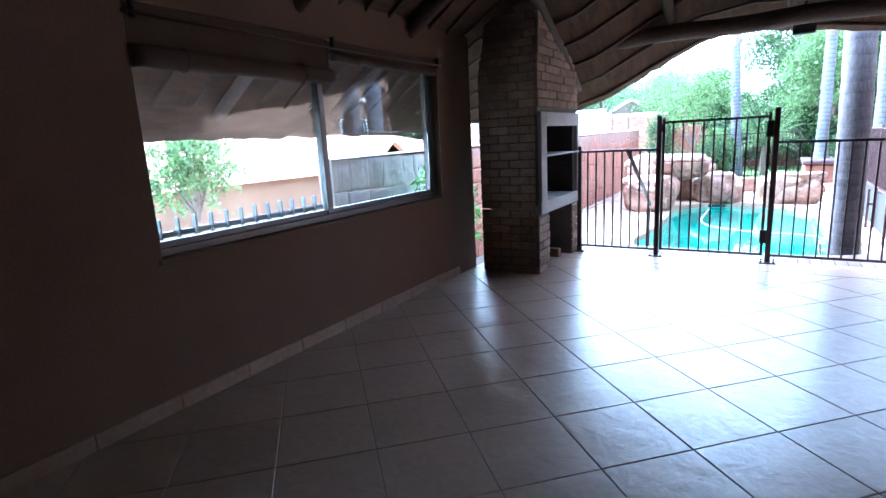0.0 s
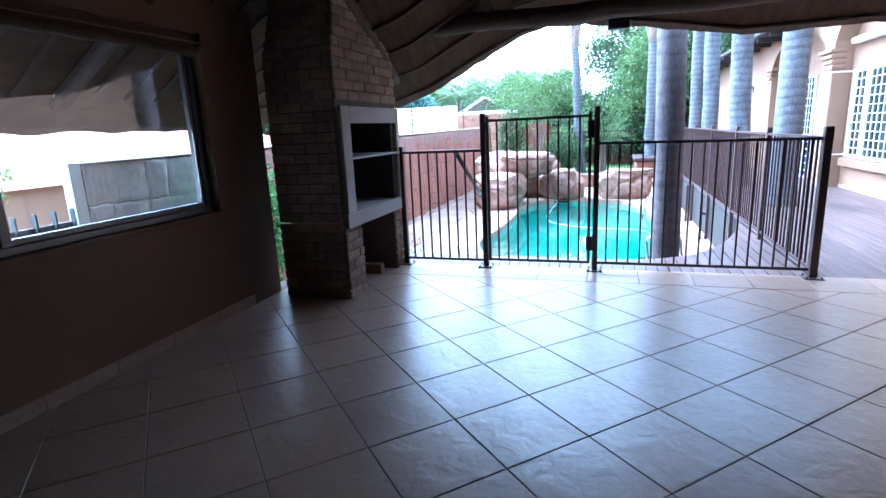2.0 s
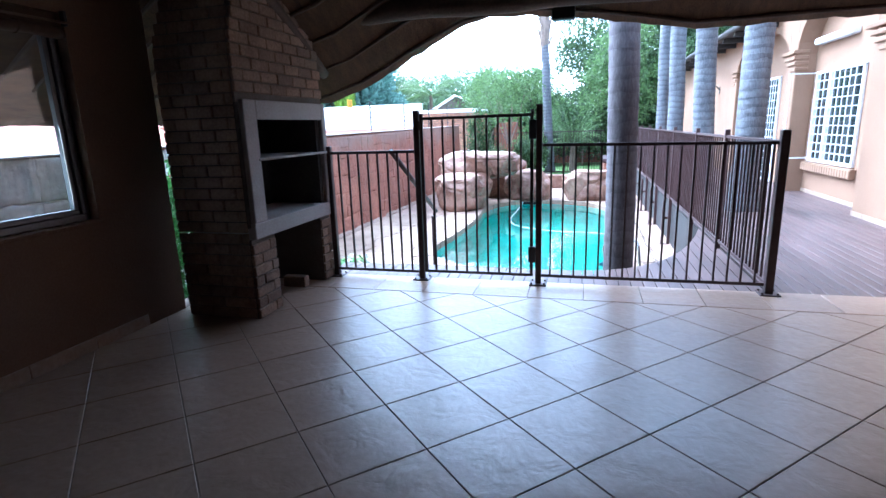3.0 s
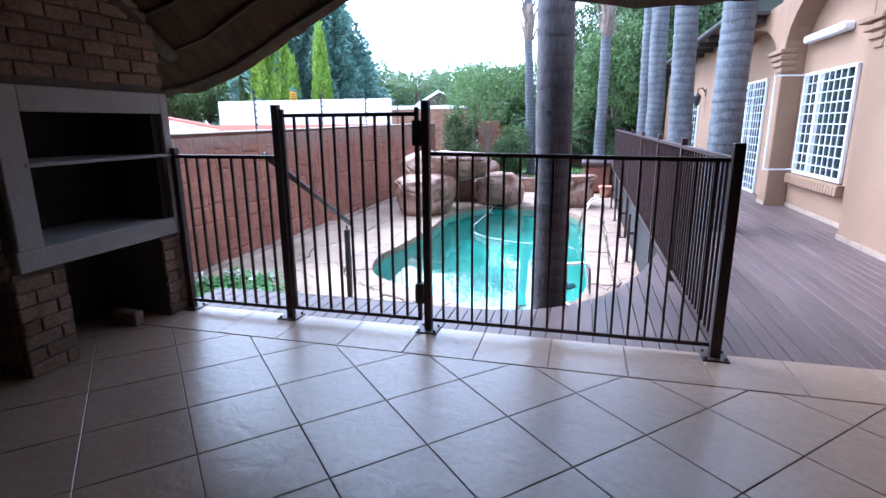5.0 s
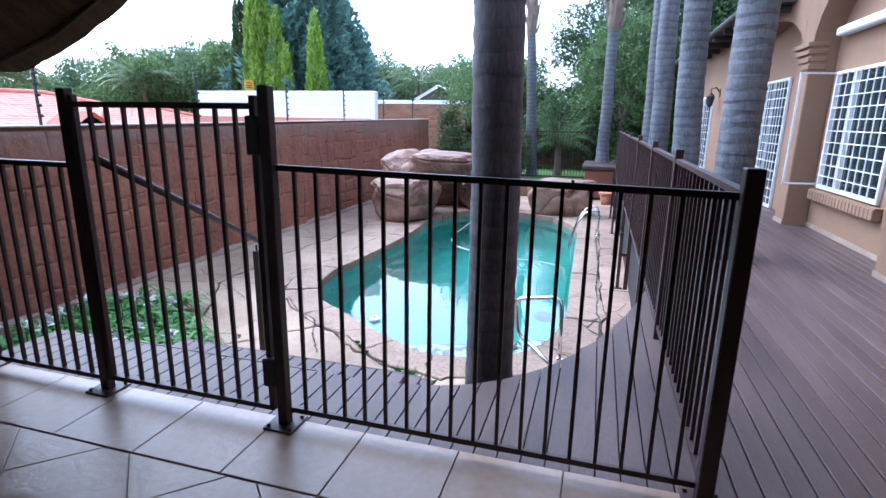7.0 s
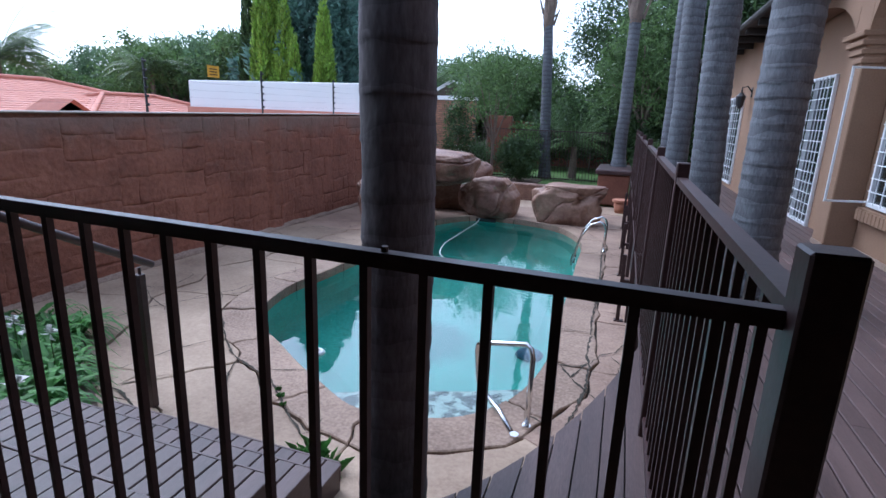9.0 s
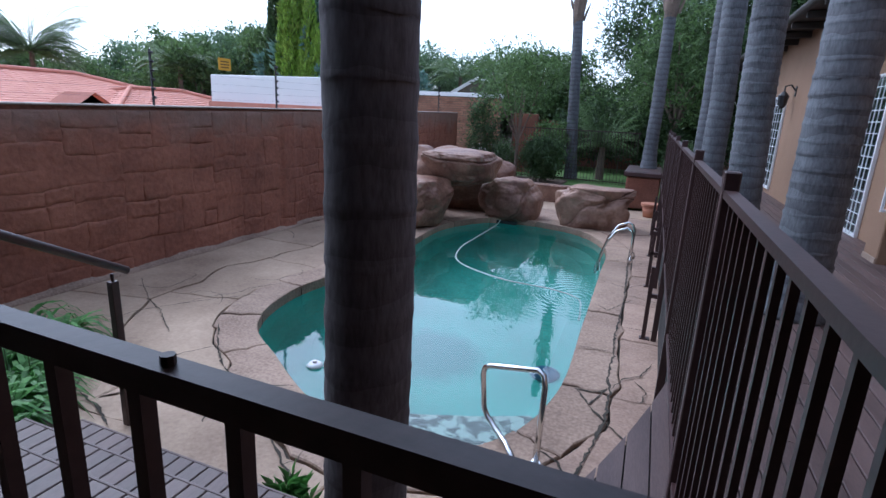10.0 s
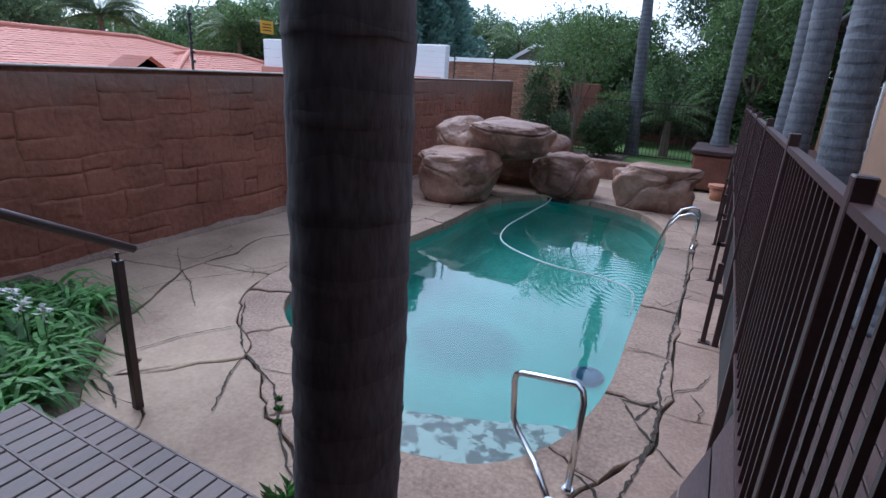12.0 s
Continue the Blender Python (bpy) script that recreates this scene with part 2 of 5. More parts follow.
def leafy(name, c1, c2, k=0.4, through=0.4):
    """Thin leaves: half of the light passes through them."""
    m = surf(name, c1, c2, 0.5, 0.6, 20, 0.0, island=k)
    n, l = m.node_tree.nodes, m.node_tree.links
    p = n["Principled BSDF"]
    col = p.inputs["Base Color"].links[0].from_socket
    t, mix = n.new("ShaderNodeBsdfTranslucent"), n.new("ShaderNodeMixShader")
    mix.inputs[0].default_value = through
    l.new(col, t.inputs["Color"])
    l.new(p.outputs[0], mix.inputs[1])
    l.new(t.outputs[0], mix.inputs[2])
    l.new(mix.outputs[0], n["Material Output"].inputs["Surface"])
    return m


M_LEAF = leafy("leaf", (0.065, 0.118, 0.034), (0.155, 0.24, 0.078), 0.5)
M_LEAFDARK = leafy("dark leaf", (0.03, 0.06, 0.02), (0.09, 0.145, 0.05), 0.5)
M_LEAFLIME = leafy("lime conifer leaf", (0.18, 0.3, 0.035), (0.34, 0.5, 0.08), 0.4)
# Blue conifer and far tree greens are lightened; haze is in the colour.
M_LEAFBLUE = leafy("hazy blue green conifer leaf", (0.11, 0.2, 0.16), (0.2, 0.33, 0.27), 0.35)
M_LEAFHAZE = leafy("distant leaf paled by haze", (0.085, 0.14, 0.07), (0.17, 0.26, 0.125), 0.45)
M_STRAP = leafy("strap leaf", (0.07, 0.19, 0.045), (0.14, 0.33, 0.08))
M_PALIS = surf("grey green painted steel", (0.035, 0.055, 0.06), (0.06, 0.085, 0.09), 0.5)
M_GRASS = surf("lawn", (0.05, 0.11, 0.02), (0.1, 0.18, 0.036), 0.8, 3, 80, 0.4)
M_SOIL = surf("garden soil", (0.08, 0.055, 0.04), (0.15, 0.11, 0.08), 0.95, 3, 40, 0.5)
M_GROUND = surf("dry ground", (0.2, 0.16, 0.11), (0.28, 0.24, 0.16), 0.95, 0.3, 10, 0.4)
M_DRIVE = surf("pale paving", (0.1, 0.085, 0.075), (0.16, 0.14, 0.125), 0.8, 1, 30, 0.2)
M_POT = surf("terracotta", (0.35, 0.14, 0.08), (0.48, 0.22, 0.13), 0.8, 5, 40, 0.2)
M_BLACK = surf("black plastic", (0.012, 0.012, 0.014), (0.022, 0.022, 0.025), 0.45)
M_YELLOW = surf("yellow sign", (0.75, 0.38, 0.02), (0.85, 0.46, 0.04), 0.5, 3, 40, 0.02)
M_HOSE = surf("white hose", (0.42, 0.48, 0.46), (0.52, 0.58, 0.56), 0.5)
M_BLUE = surf("blue cleaner plastic", (0.012, 0.06, 0.13), (0.03, 0.1, 0.19), 0.4)
M_PETAL = surf("white petal", (0.7, 0.7, 0.66), (0.82, 0.82, 0.78), 0.6, island=0.1)


# ---- builders ----
ORIGIN = {}


def thing(name, at, label, category, group="", kind=""):
    ob = new(name)
    ob.location = at
    ORIGIN[ob.name] = Vector(at)
    return tagged(ob, label, category, group, kind)


def finish(bm, name, material, smooth=False):
    me = bpy.data.meshes.new(name)
    bmesh.ops.recalc_face_normals(bm, faces=bm.faces)
    if smooth:
        for f in bm.faces:
            f.smooth = True
    bm.to_mesh(me)
    bm.free()
    me.materials.append(material)
    return me


def part(name, bm, material, parent, label="", smooth=False):
    """Links a bmesh, given in world places, as one mesh under a thing or a part."""
    o = ORIGIN[parent.name]
    bmesh.ops.translate(bm, verts=bm.verts, vec=-o)
    ob = new(name, finish(bm, name, material, smooth))
    ob.parent = parent
    ORIGIN[ob.name] = o
    return tagged(ob, label)


def solid(name, bm, material, label, category, group="", kind="", smooth=False):
    ob = new(name, finish(bm, name, material, smooth))
    ORIGIN[ob.name] = Vector((0, 0, 0))
    return tagged(ob, label, category, group, kind)


def structure(name, bm, material, label, category, smooth=False):
    return solid(name, bm, material, label, category, "", "structure", smooth)


def piece(name, me, parent, at, rz=0.0, scale=(1, 1, 1)):
    ob = new(name, me)
    ob.parent = parent
    ob.matrix_basis = Matrix.LocRotScale(Vector(at) - ORIGIN[parent.name], Euler((0, 0, rz)), scale)
    ORIGIN[ob.name] = ORIGIN[parent.name]
    return ob


def B():
    return bmesh.new()


def box(bm, x0, x1, y0, y1, z0, z1, bev=0.0):
    v = [bm.verts.new((x, y, z)) for x in (x0, x1) for y in (y0, y1) for z in (z0, z1)]
    fs = [bm.faces.new([v[i] for i in q]) for q in ((0, 1, 3, 2), (4, 6, 7, 5), (0, 4, 5, 1), (2, 3, 7, 6), (0, 2, 6, 4), (1, 5, 7, 3))]
    if bev:
        es = list({e for f in fs for e in f.edges})
        bmesh.ops.bevel(bm, geom=es, offset=bev, segments=1, affect="EDGES")
    return bm


def bx(*a, bev=0.0):
    return box(B(), *a, bev=bev)


def tube(bm, pts, radii, n=10, cap=True):
    """A round bar along pts; radii: one or a list."""
    pts = [Vector(p) for p in pts]
    rs = radii if isinstance(radii, (list, tuple)) else [radii] * len(pts)
    rings, side = [], None
    for i, p in enumerate(pts):
        d = (pts[min(i + 1, len(pts) - 1)] - pts[max(i - 1, 0)]).normalized()
        if side is None:
            side = d.orthogonal().normalized()
        side = (side - d * side.dot(d)).normalized()
        up = d.cross(side)
        rings.append([bm.verts.new(p + rs[i] * (math.cos(2 * math.pi * k / n) * side + math.sin(2 * math.pi * k / n) * up)) for k in range(n)])
    for a, b in zip(rings, rings[1:]):
        for k in range(n):
            bm.faces.new((a[k], a[(k + 1) % n], b[(k + 1) % n], b[k]))
    if cap:
        bm.faces.new(rings[0][::-1])
        bm.faces.new(rings[-1])
    return bm


def bar(bm, a, b, w, h=None):
    """A square bar from a to b."""
    a, b, h = Vector(a), Vector(b), h or w
    d = (b - a).normalized()
    s = d.cross(Vector((0, 0, 1)))
    s = Vector((1, 0, 0)) if s.length < 0.01 else s.normalized()
    u = s.cross(d)
    v = [bm.verts.new(p + i * s * w / 2 + j * u * h / 2) for p in (a, b) for i, j in ((-1, -1), (1, -1), (1, 1), (-1, 1))]
    for q in ((3, 2, 1, 0), (4, 5, 6, 7), (0, 1, 5, 4), (1, 2, 6, 5), (2, 3, 7, 6), (3, 0, 4, 7)):
        bm.faces.new([v[i] for i in q])
    return bm


def prism(bm, poly, z0, z1, bev=0.0):
    """An upright slab over the polygon poly (x, y pairs)."""
    lo = [bm.verts.new((x, y, z0)) for x, y in poly]
    if bev:
        c = Vector((sum(p[0] for p in poly) / len(poly), sum(p[1] for p in poly) / len(poly), 0))
        mid = [bm.verts.new((x, y, z1 - bev)) for x, y in poly]
        hi = []
        for x, y in poly:
            d = (c - Vector((x, y, 0)))
            d = d.normalized() * min(bev * 1.4, d.length * 0.5)
            hi.append(bm.verts.new((x + d.x, y + d.y, z1)))
        rows = (lo, mid, hi)
    else:
        hi = [bm.verts.new((x, y, z1)) for x, y in poly]
        rows = (lo, hi)
    for a, b in zip(rows, rows[1:]):
        for k in range(len(poly)):
            bm.faces.new((a[k], a[(k + 1) % len(poly)], b[(k + 1) % len(poly)], b[k]))
    bm.faces.new(hi)
    return bm


def clip(poly, nx, ny, c):
    """The part of a convex polygon where nx*x + ny*y <= c."""
    out = []
    for i, p in enumerate(poly):
        q = poly[(i + 1) % len(poly)]
        dp, dq = nx * p[0] + ny * p[1] - c, nx * q[0] + ny * q[1] - c
        if dp <= 0:
            out.append(p)
        if dp * dq < 0:
            k = dp / (dp - dq)
            out.append((p[0] + k * (q[0] - p[0]), p[1] + k * (q[1] - p[1])))
    return out


def inrect(poly, x0, x1, y0, y1):
    for h in ((-1, 0, -x0), (1, 0, x1), (0, -1, -y0), (0, 1, y1)):
        poly = clip(poly, *h)
        if len(poly) < 3:
            return []
    return poly


def area(poly):
    return abs(sum(a[0] * b[1] - b[0] * a[1] for a, b in zip(poly, poly[1:] + poly[:1]))) / 2


def closed_curve(ctrl, n):
    """A smooth closed loop of n points through the control points."""
    m, out = len(ctrl), []
    for k in range(n):
        u = k / n * m
        i, f = int(u), u - int(u)
        p = [Vector((*ctrl[(i + j) % m], 0)) for j in (-1, 0, 1, 2)]
        q = 0.5 * (2 * p[1] + (p[2] - p[0]) * f + (2 * p[0] - 5 * p[1] + 4 * p[2] - p[3]) * f * f + (3 * p[1] - p[0] - 3 * p[2] + p[3]) * f ** 3)
        out.append((q.x, q.y))
    return out


def offset_loop(loop, d):
    """The loop (counter-clockwise) moved outwards by d."""
    out, n = [], len(loop)
    for i in range(n):
        a, b = Vector(loop[i - 1]), Vector(loop[(i + 1) % n])
        t = (b - a).normalized()
        out.append((loop[i][0] + d * t.y, loop[i][1] - d * t.x))
    return out


# ---- the covered patio: shell ----
GROUND, WATER = -0.75, -0.87
FENCE_Y, SIDE_X = 6.145, 1.88

slab = structure("floor", bx(-2.9, 4.3, -4.0, 6.2, -0.2, -0.008), M_GROUT, "stone-look glazed floor tiles laid diagonally with dark grout", "floor")


def wall_with_hole(x0, x1, y0, y1, z0, z1, hy0, hy1, hz0, hz1):
    bm = B()
    box(bm, x0, x1, y0, hy0, z0, z1)
    box(bm, x0, x1, hy1, y1, z0, z1)
    box(bm, x0, x1, hy0, hy1, z0, hz0)
    box(bm, x0, x1, hy0, hy1, hz1, z1)
    return bm


WALL_X = -2.70
structure("wall_west", wall_with_hole(WALL_X - 0.2, WALL_X, -4.0, 5.03, -0.2, 2.55, 1.52, 4.39, 0.85, 2.14), M_LAPAWALL, "dark ochre plastered patio wall with a wide window", "wall")
# Unseen walls added: south closes the patio, east keeps side light out.
structure("wall_south", bx(-2.9, 4.3, -4.2, -4.0, -0.2, 6.0), M_LAPAWALL, "plain ochre plastered wall, unseen, added to close the patio", "wall")
structure("wall_east", bx(4.3, 4.6, -4.2, 6.2, -0.2, 6.0), M_LAPAWALL, "plain ochre plastered house wall, unseen, added to keep the patio dim", "wall")
base = thing("baseboard", (WALL_X, 0, 0), "row of beige skirting tiles along the patio wall", "skirting", kind="structure")
for k in range(20):
    y = -3.9 + k * 0.45
    if y + 0.445 < 5.04:
        part("skirting_tile", bx(WALL_X - 0.002, WALL_X + 0.012, y, y + 0.445, 0.0, 0.085, bev=0.003), M_SKIRT, base)

# sliding window in the west wall
win = thing("window_1", (WALL_X - 0.1, 2.97, 0.86), "wide two-pane aluminium sliding window reflecting the thatch", "window", kind="structure")
fx0, fx1 = WALL_X - 0.14, WALL_X - 0.07
for nm, a in (("window_frame", (fx0, fx1, 1.52, 4.39, 0.85, 0.895)), ("window_frame", (fx0, fx1, 1.52, 4.39, 2.09, 2.14)),
              ("window_frame", (fx0, fx1, 1.52, 1.565, 0.895, 2.09)), ("window_frame", (fx0, fx1, 4.335, 4.39, 0.895, 2.09)),
              ("mullion", (fx0 + 0.01, fx1 + 0.005, 2.86, 2.915, 0.895, 2.09)), ("sash_rail", (fx0 + 0.01, fx1 - 0.02, 2.915, 4.335, 0.895, 0.93)),
              ("sash_rail", (fx0 + 0.02, fx1 - 0.01, 1.565, 2.86, 0.895, 0.93)), ("sash_rail", (fx0 + 0.01, fx1 - 0.02, 2.915, 4.335, 2.055, 2.09)),
              ("sash_rail", (fx0 + 0.02, fx1 - 0.01, 1.565, 2.86, 2.055, 2.09)), ("sash_stile", (fx0 + 0.01, fx1 - 0.02, 4.3, 4.335, 0.93, 2.055))):
    part(nm, bx(*a, bev=0.004), M_ALU, win)
for y0, y1, dx in ((1.565, 2.86, 0.03), (2.915, 4.3, 0.05)):
    part("pane", bx(fx0 + dx, fx0 + dx + 0.005, y0, y1, 0.93, 2.055), M_GLASS, win)
part("window_sill", bx(WALL_X - 0.07, WALL_X + 0.015, 1.5, 4.41, 0.822, 0.847, bev=0.004), M_LAPAWALL, win)


def roller_blind(y0, y1, low, r, label):
    """A rolled-up blind hanging from a rod in the head of the window."""
    ob = thing("roller_blind", (WALL_X - 0.03, (y0 + y1) / 2, 2.1), label, "blind", "window blinds")
    part("fabric", bx(WALL_X - 0.03, WALL_X - 0.026, y0, y1, low + r, 2.135), M_CANVAS, ob)
    bm = B()
    tube(bm, [(WALL_X - 0.022, y0 + (y1 - y0) * k / 24, low + r + 0.004 * math.sin(k * 1.3)) for k in range(25)], [r * (1 + 0.04 * noise.noise((k * 0.7, low * 9, 1))) for k in range(25)], 16)
    part("roll", bm, M_CANVAS, ob, "bulging roll of canvas", True)
    for k in range(2):
        y = y0 + (y1 - y0) * (0.2 + 0.6 * k)
        part("tie", tube(B(), [(WALL_X - 0.022 + (r + 0.004) * math.cos(a / 8 * math.pi), y, low + r + (r + 0.004) * math.sin(a / 8 * math.pi)) for a in range(17)], 0.004, 5), M_CANVAS, ob)
    return ob


roller_blind(1.54, 2.96, 1.83, 0.055, "brown canvas blind rolled half-way over the window")
roller_blind(3.0, 4.37, 1.99, 0.034, "brown canvas blind rolled up tight over the window")
rod = thing("blind_rod", (WALL_X - 0.02, 2.97, 2.08), "thin pale rod across the head of the window", "rod")
part("rod", tube(B(), [(WALL_X + 0.03, 1.5, 2.08), (WALL_X + 0.03, 2.95, 2.07), (WALL_X + 0.03, 4.42, 2.08)], 0.008, 8), M_LAPAWALL, rod, "", True)
for y in (1.56, 2.97, 4.38):
    part("bracket", bx(WALL_X - 0.002, WALL_X + 0.035, y - 0.01, y + 0.01, 2.06, 2.15, bev=0.003), M_BLACK, rod)


# ---- thatched roof ----
def eave_z(x):
    return 1.6 + 0.86 / (1 + math.exp(-(x + 1.25) * 2.6)) - 0.33 * min(1, max(0, (x + 0.5) / 1.8))


def roof_z(x, y):
    f, l = eave_z(x) + 0.6 * (6.8 - y), 1.5 + 0.66 * (x + 4.1)
    k = 0.25
    h = max(0.0, min(1.0, 0.5 + 0.5 * (l - f) / k))
    z = l * (1 - h) + f * h - k * h * (1 - h)
    return min(z, 5.6)


def ragged(x, y):
    return 0.03 * noise.noise((x * 5, y * 5, 0)) + 0.012 * noise.noise((x * 31, y * 31, 7))


def thatch_sheet():
    bm = B()
    xs = [-4.1 + 8.4 * i / 90 for i in range(91)]
    ys = [-4.0 + 10.8 * j / 100 for j in range(101)]
    lo = [[bm.verts.new((x, y + (ragged(x, 9) if y > 6.7 else 0), roof_z(x, y) + ragged(x, y))) for y in ys] for x in xs]
    hi = [[bm.verts.new((x, y + (0.05 + ragged(x, 4) if y > 6.7 else 0), roof_z(x, y) + 0.26 + ragged(x, y))) for y in ys] for x in xs]
    for i in range(90):
        for j in range(100):
            bm.faces.new((lo[i][j], lo[i][j + 1], lo[i + 1][j + 1], lo[i + 1][j]))
            bm.faces.new((hi[i][j], hi[i + 1][j], hi[i + 1][j + 1], hi[i][j + 1]))
        bm.faces.new((lo[i][100], hi[i][100], hi[i + 1][100], lo[i + 1][100]))
        bm.faces.new((lo[i][0], lo[i + 1][0], hi[i + 1][0], hi[i][0]))
    for j in range(100):
        bm.faces.new((lo[0][j], hi[0][j], hi[0][j + 1], lo[0][j + 1]))
        bm.faces.new((lo[90][j], lo[90][j + 1], hi[90][j + 1], hi[90][j]))
    return bm


roof = structure("ceiling", thatch_sheet(), M_THATCH, "brown thatched patio roof over round gum-pole rafters", "roof", smooth=True)
frame_poles = thing("roof_frame", (0.8, 6.2, 2.4), "dark gum-pole beam, rafters and battens under the thatch", "roof beams", kind="structure")
BEAM_Y, BEAM_Z = 6.22, 2.36
part("ring_beam", tube(B(), [(-2.6 + 0.35 * k, BEAM_Y + 0.01 * math.sin(k), BEAM_Z + 0.012 * math.sin(k * 1.7)) for k in range(20)], 0.085, 12), M_POLE, frame_poles, "thick dark gum-pole beam", True)
for x in (-1.95, -0.93, 0.12, 1.2, 2.3, 3.4):
    part("rafter", tube(B(), [(x, y, roof_z(x, y) - 0.1) for y in (6.34, 6.2, 5.0, 3.0, 1.0, -1.5, -3.9)], [0.045, 0.05, 0.055, 0.06, 0.06, 0.06, 0.06], 9), M_POLE, frame_poles, "", True)
for j in range(22):
    y = 6.7 - 0.3 * j
    xs = [-3.7 + 0.5 * i for i in range(17)]
    part("batten", tube(B(), [(x, y, roof_z(x, y) - 0.018 + 0.006 * math.sin(x * 3 + j)) for x in xs if roof_z(x, y) < 5.5], 0.017, 6), M_POLE, frame_poles)
for y in (-2.5, -1.2, 0.1, 1.4, 2.7, 4.0):
    part("rafter", tube(B(), [(x, y, roof_z(x, y) - 0.1) for x in (-3.7, -2.8, -1.8, -0.5)], 0.05, 9), M_POLE, frame_poles, "", True)


# ---- brick barbecue with chimney ----
BX0, BX1, BY0, BY1 = -2.54, -1.9, 4.89, 6.15
braai = thing("barbecue", (-2.2, 5.5, 0), "built-in face-brick barbecue with pale cement surround and chimney", "barbecue")
part("leg_core", bx(BX0 + 0.01, BX1 - 0.012, BY0 + 0.012, 5.2, 0, 0.61), M_MORTAR, braai)
part("leg_core", bx(BX0 + 0.01, BX1 - 0.012, 5.95, BY1 - 0.012, 0, 0.61), M_MORTAR, braai)
# wood store back, same near-black brick as the firebox lining
part("back_core", bx(BX0 + 0.01, BX0 + 0.1, 5.2, 5.95, 0, 0.61), M_DARKBRICK, braai)
part("lintel_core", bx(BX0 + 0.01, BX1 - 0.012, BY0 + 0.012, BY1 - 0.012, 1.6, 2.0), M_MORTAR, braai)
part("firebox_back", bx(BX0 + 0.01, BX0 + 0.12, BY0 + 0.012, BY1 - 0.012, 0.7, 1.6), M_DARKBRICK, braai, "sooty firebox lining")
part("firebox_side", bx(BX0 + 0.12, BX1 - 0.02, BY0 + 0.012, BY0 + 0.16, 0.7, 1.6), M_DARKBRICK, braai)
part("firebox_side", bx(BX0 + 0.12, BX1 - 0.02, BY1 - 0.13, BY1 - 0.012, 0.7, 1.6), M_DARKBRICK, braai)
part("hearth_slab", bx(BX0 + 0.1, BX1 + 0.018, BY0 + 0.04, BY1 - 0.02, 0.61, 0.732, bev=0.006), M_CEMENT, braai)
for a in ((5.09, 6.08, 1.48, 1.62), (BY0 + 0.05, 5.09, 0.732, 1.62), (6.08, BY1, 0.732, 1.62)):
    part("surround", bx(BX1 - 0.05, BX1 + 0.02, *a, bev=0.006), M_CEMENT, braai)
part("grid_shelf", bx(BX0 + 0.12, BX1 + 0.03, BY0 + 0.17, BY1 - 0.01, 1.18, 1.2, bev=0.003), M_CEMENT, braai, "thin pale shelf across the firebox")
# tapering chimney above the surround
chim = B()
rings = []
for z, k in ((2.0, 0.0), (2.3, 0.14), (2.7, 0.24), (4.6, 0.26)):
    rings.append([chim.verts.new(p) for p in ((BX0 + 0.01, BY0 + 0.012 + k * 0.9, z), (BX1 - 0.012 - k * 0.25, BY0 + 0.012 + k * 0.9, z), (BX1 - 0.012 - k * 0.25, BY1 - 0.012 - k * 1.1, z), (BX0 + 0.01, BY1 - 0.012 - k * 1.1, z))])
for a, b in zip(rings, rings[1:]):
    for k in range(4):
        chim.faces.new((a[k], a[(k + 1) % 4], b[(k + 1) % 4], b[k]))
part("chimney_core", chim, M_MORTAR, braai)


def brick_mesh(l, h=0.073, d=0.03):
    bm = bx(-d / 2, d / 2, -l / 2, l / 2, -h / 2, h / 2, bev=0.006)
    for v in bm.verts:
        v.co += Vector((0.003 * noise.noise(v.co * 60), 0.003 * noise.noise(v.co * 60 + Vector((9, 0, 0))), 0.003 * noise.noise(v.co * 60 + Vector((0, 9, 0)))))
    return finish(bm, "brick", M_BRICK)


WHOLE, HALF = brick_mesh(0.212), brick_mesh(0.1)


def course(parent, a, b, z, shift, along_y=True, fixed=0.0):
    """One course of bricks between a and b."""
    u = a - (0.11 if shift else 0)
    while u < b - 0.03:
        lo, hi = max(u, a), min(u + 0.222, b)
        if hi - lo > 0.04:
            me = WHOLE if hi - lo > 0.16 else HALF
            s = (hi - lo - 0.01) / (0.212 if me is WHOLE else 0.1)
            c = (lo + hi) / 2
            j = random.uniform(-0.003, 0.004)
            if along_y:
                piece("brick", me, parent, (fixed + j, c, z), 0, (1, s, 1))
            else:
                piece("brick", me, parent, (c, fixed - j, z), math.pi / 2, (1, s, 1))
        u += 0.222


def taper(z):
    if z < 2.0:
        return 0.0
    if z < 2.3:
        return 0.14 * (z - 2.0) / 0.3
    return min(0.24, 0.14 + 0.1 * (z - 2.3) / 0.4)


zc = 0
while zc * 0.083 < 2.75:
    z = 0.042 + zc * 0.083
    k = taper(z)
    fy0, fy1, fxx = BY0 + k * 0.9, BY1 - k * 1.1, BX1 - 0.012 - k * 0.25
    if z < 0.6:
        course(braai, BY0, 5.2, z, zc % 2, True, fxx)
        course(braai, 5.95, BY1, z, zc % 2, True, fxx)
    elif z > 1.64:
        course(braai, fy0, fy1, z, zc % 2, True, fxx)
    course(braai, BX0, fxx - 0.015, z, zc % 2, False, fy0 + 0.012)
    zc += 1
part("fire_brick", bx(-2.2, -1.98, 5.7, 5.78, 0.0, 0.1, bev=0.006), M_BRICK, braai, "loose brick in the wood store")


# ---- pool fence ----
def fence_post(parent, x, y, h, w=0.05, plate=True, low=0.0):
    p = part("post", box(B(), x - w / 2, x + w / 2, y - w / 2, y + w / 2, low, h, bev=0.004), M_IRON, parent)
    if plate:
        part("base_plate", bx(x - 0.075, x + 0.075, y - 0.075, y + 0.075, 0.0, 0.01, bev=0.002), M_IRON, p)
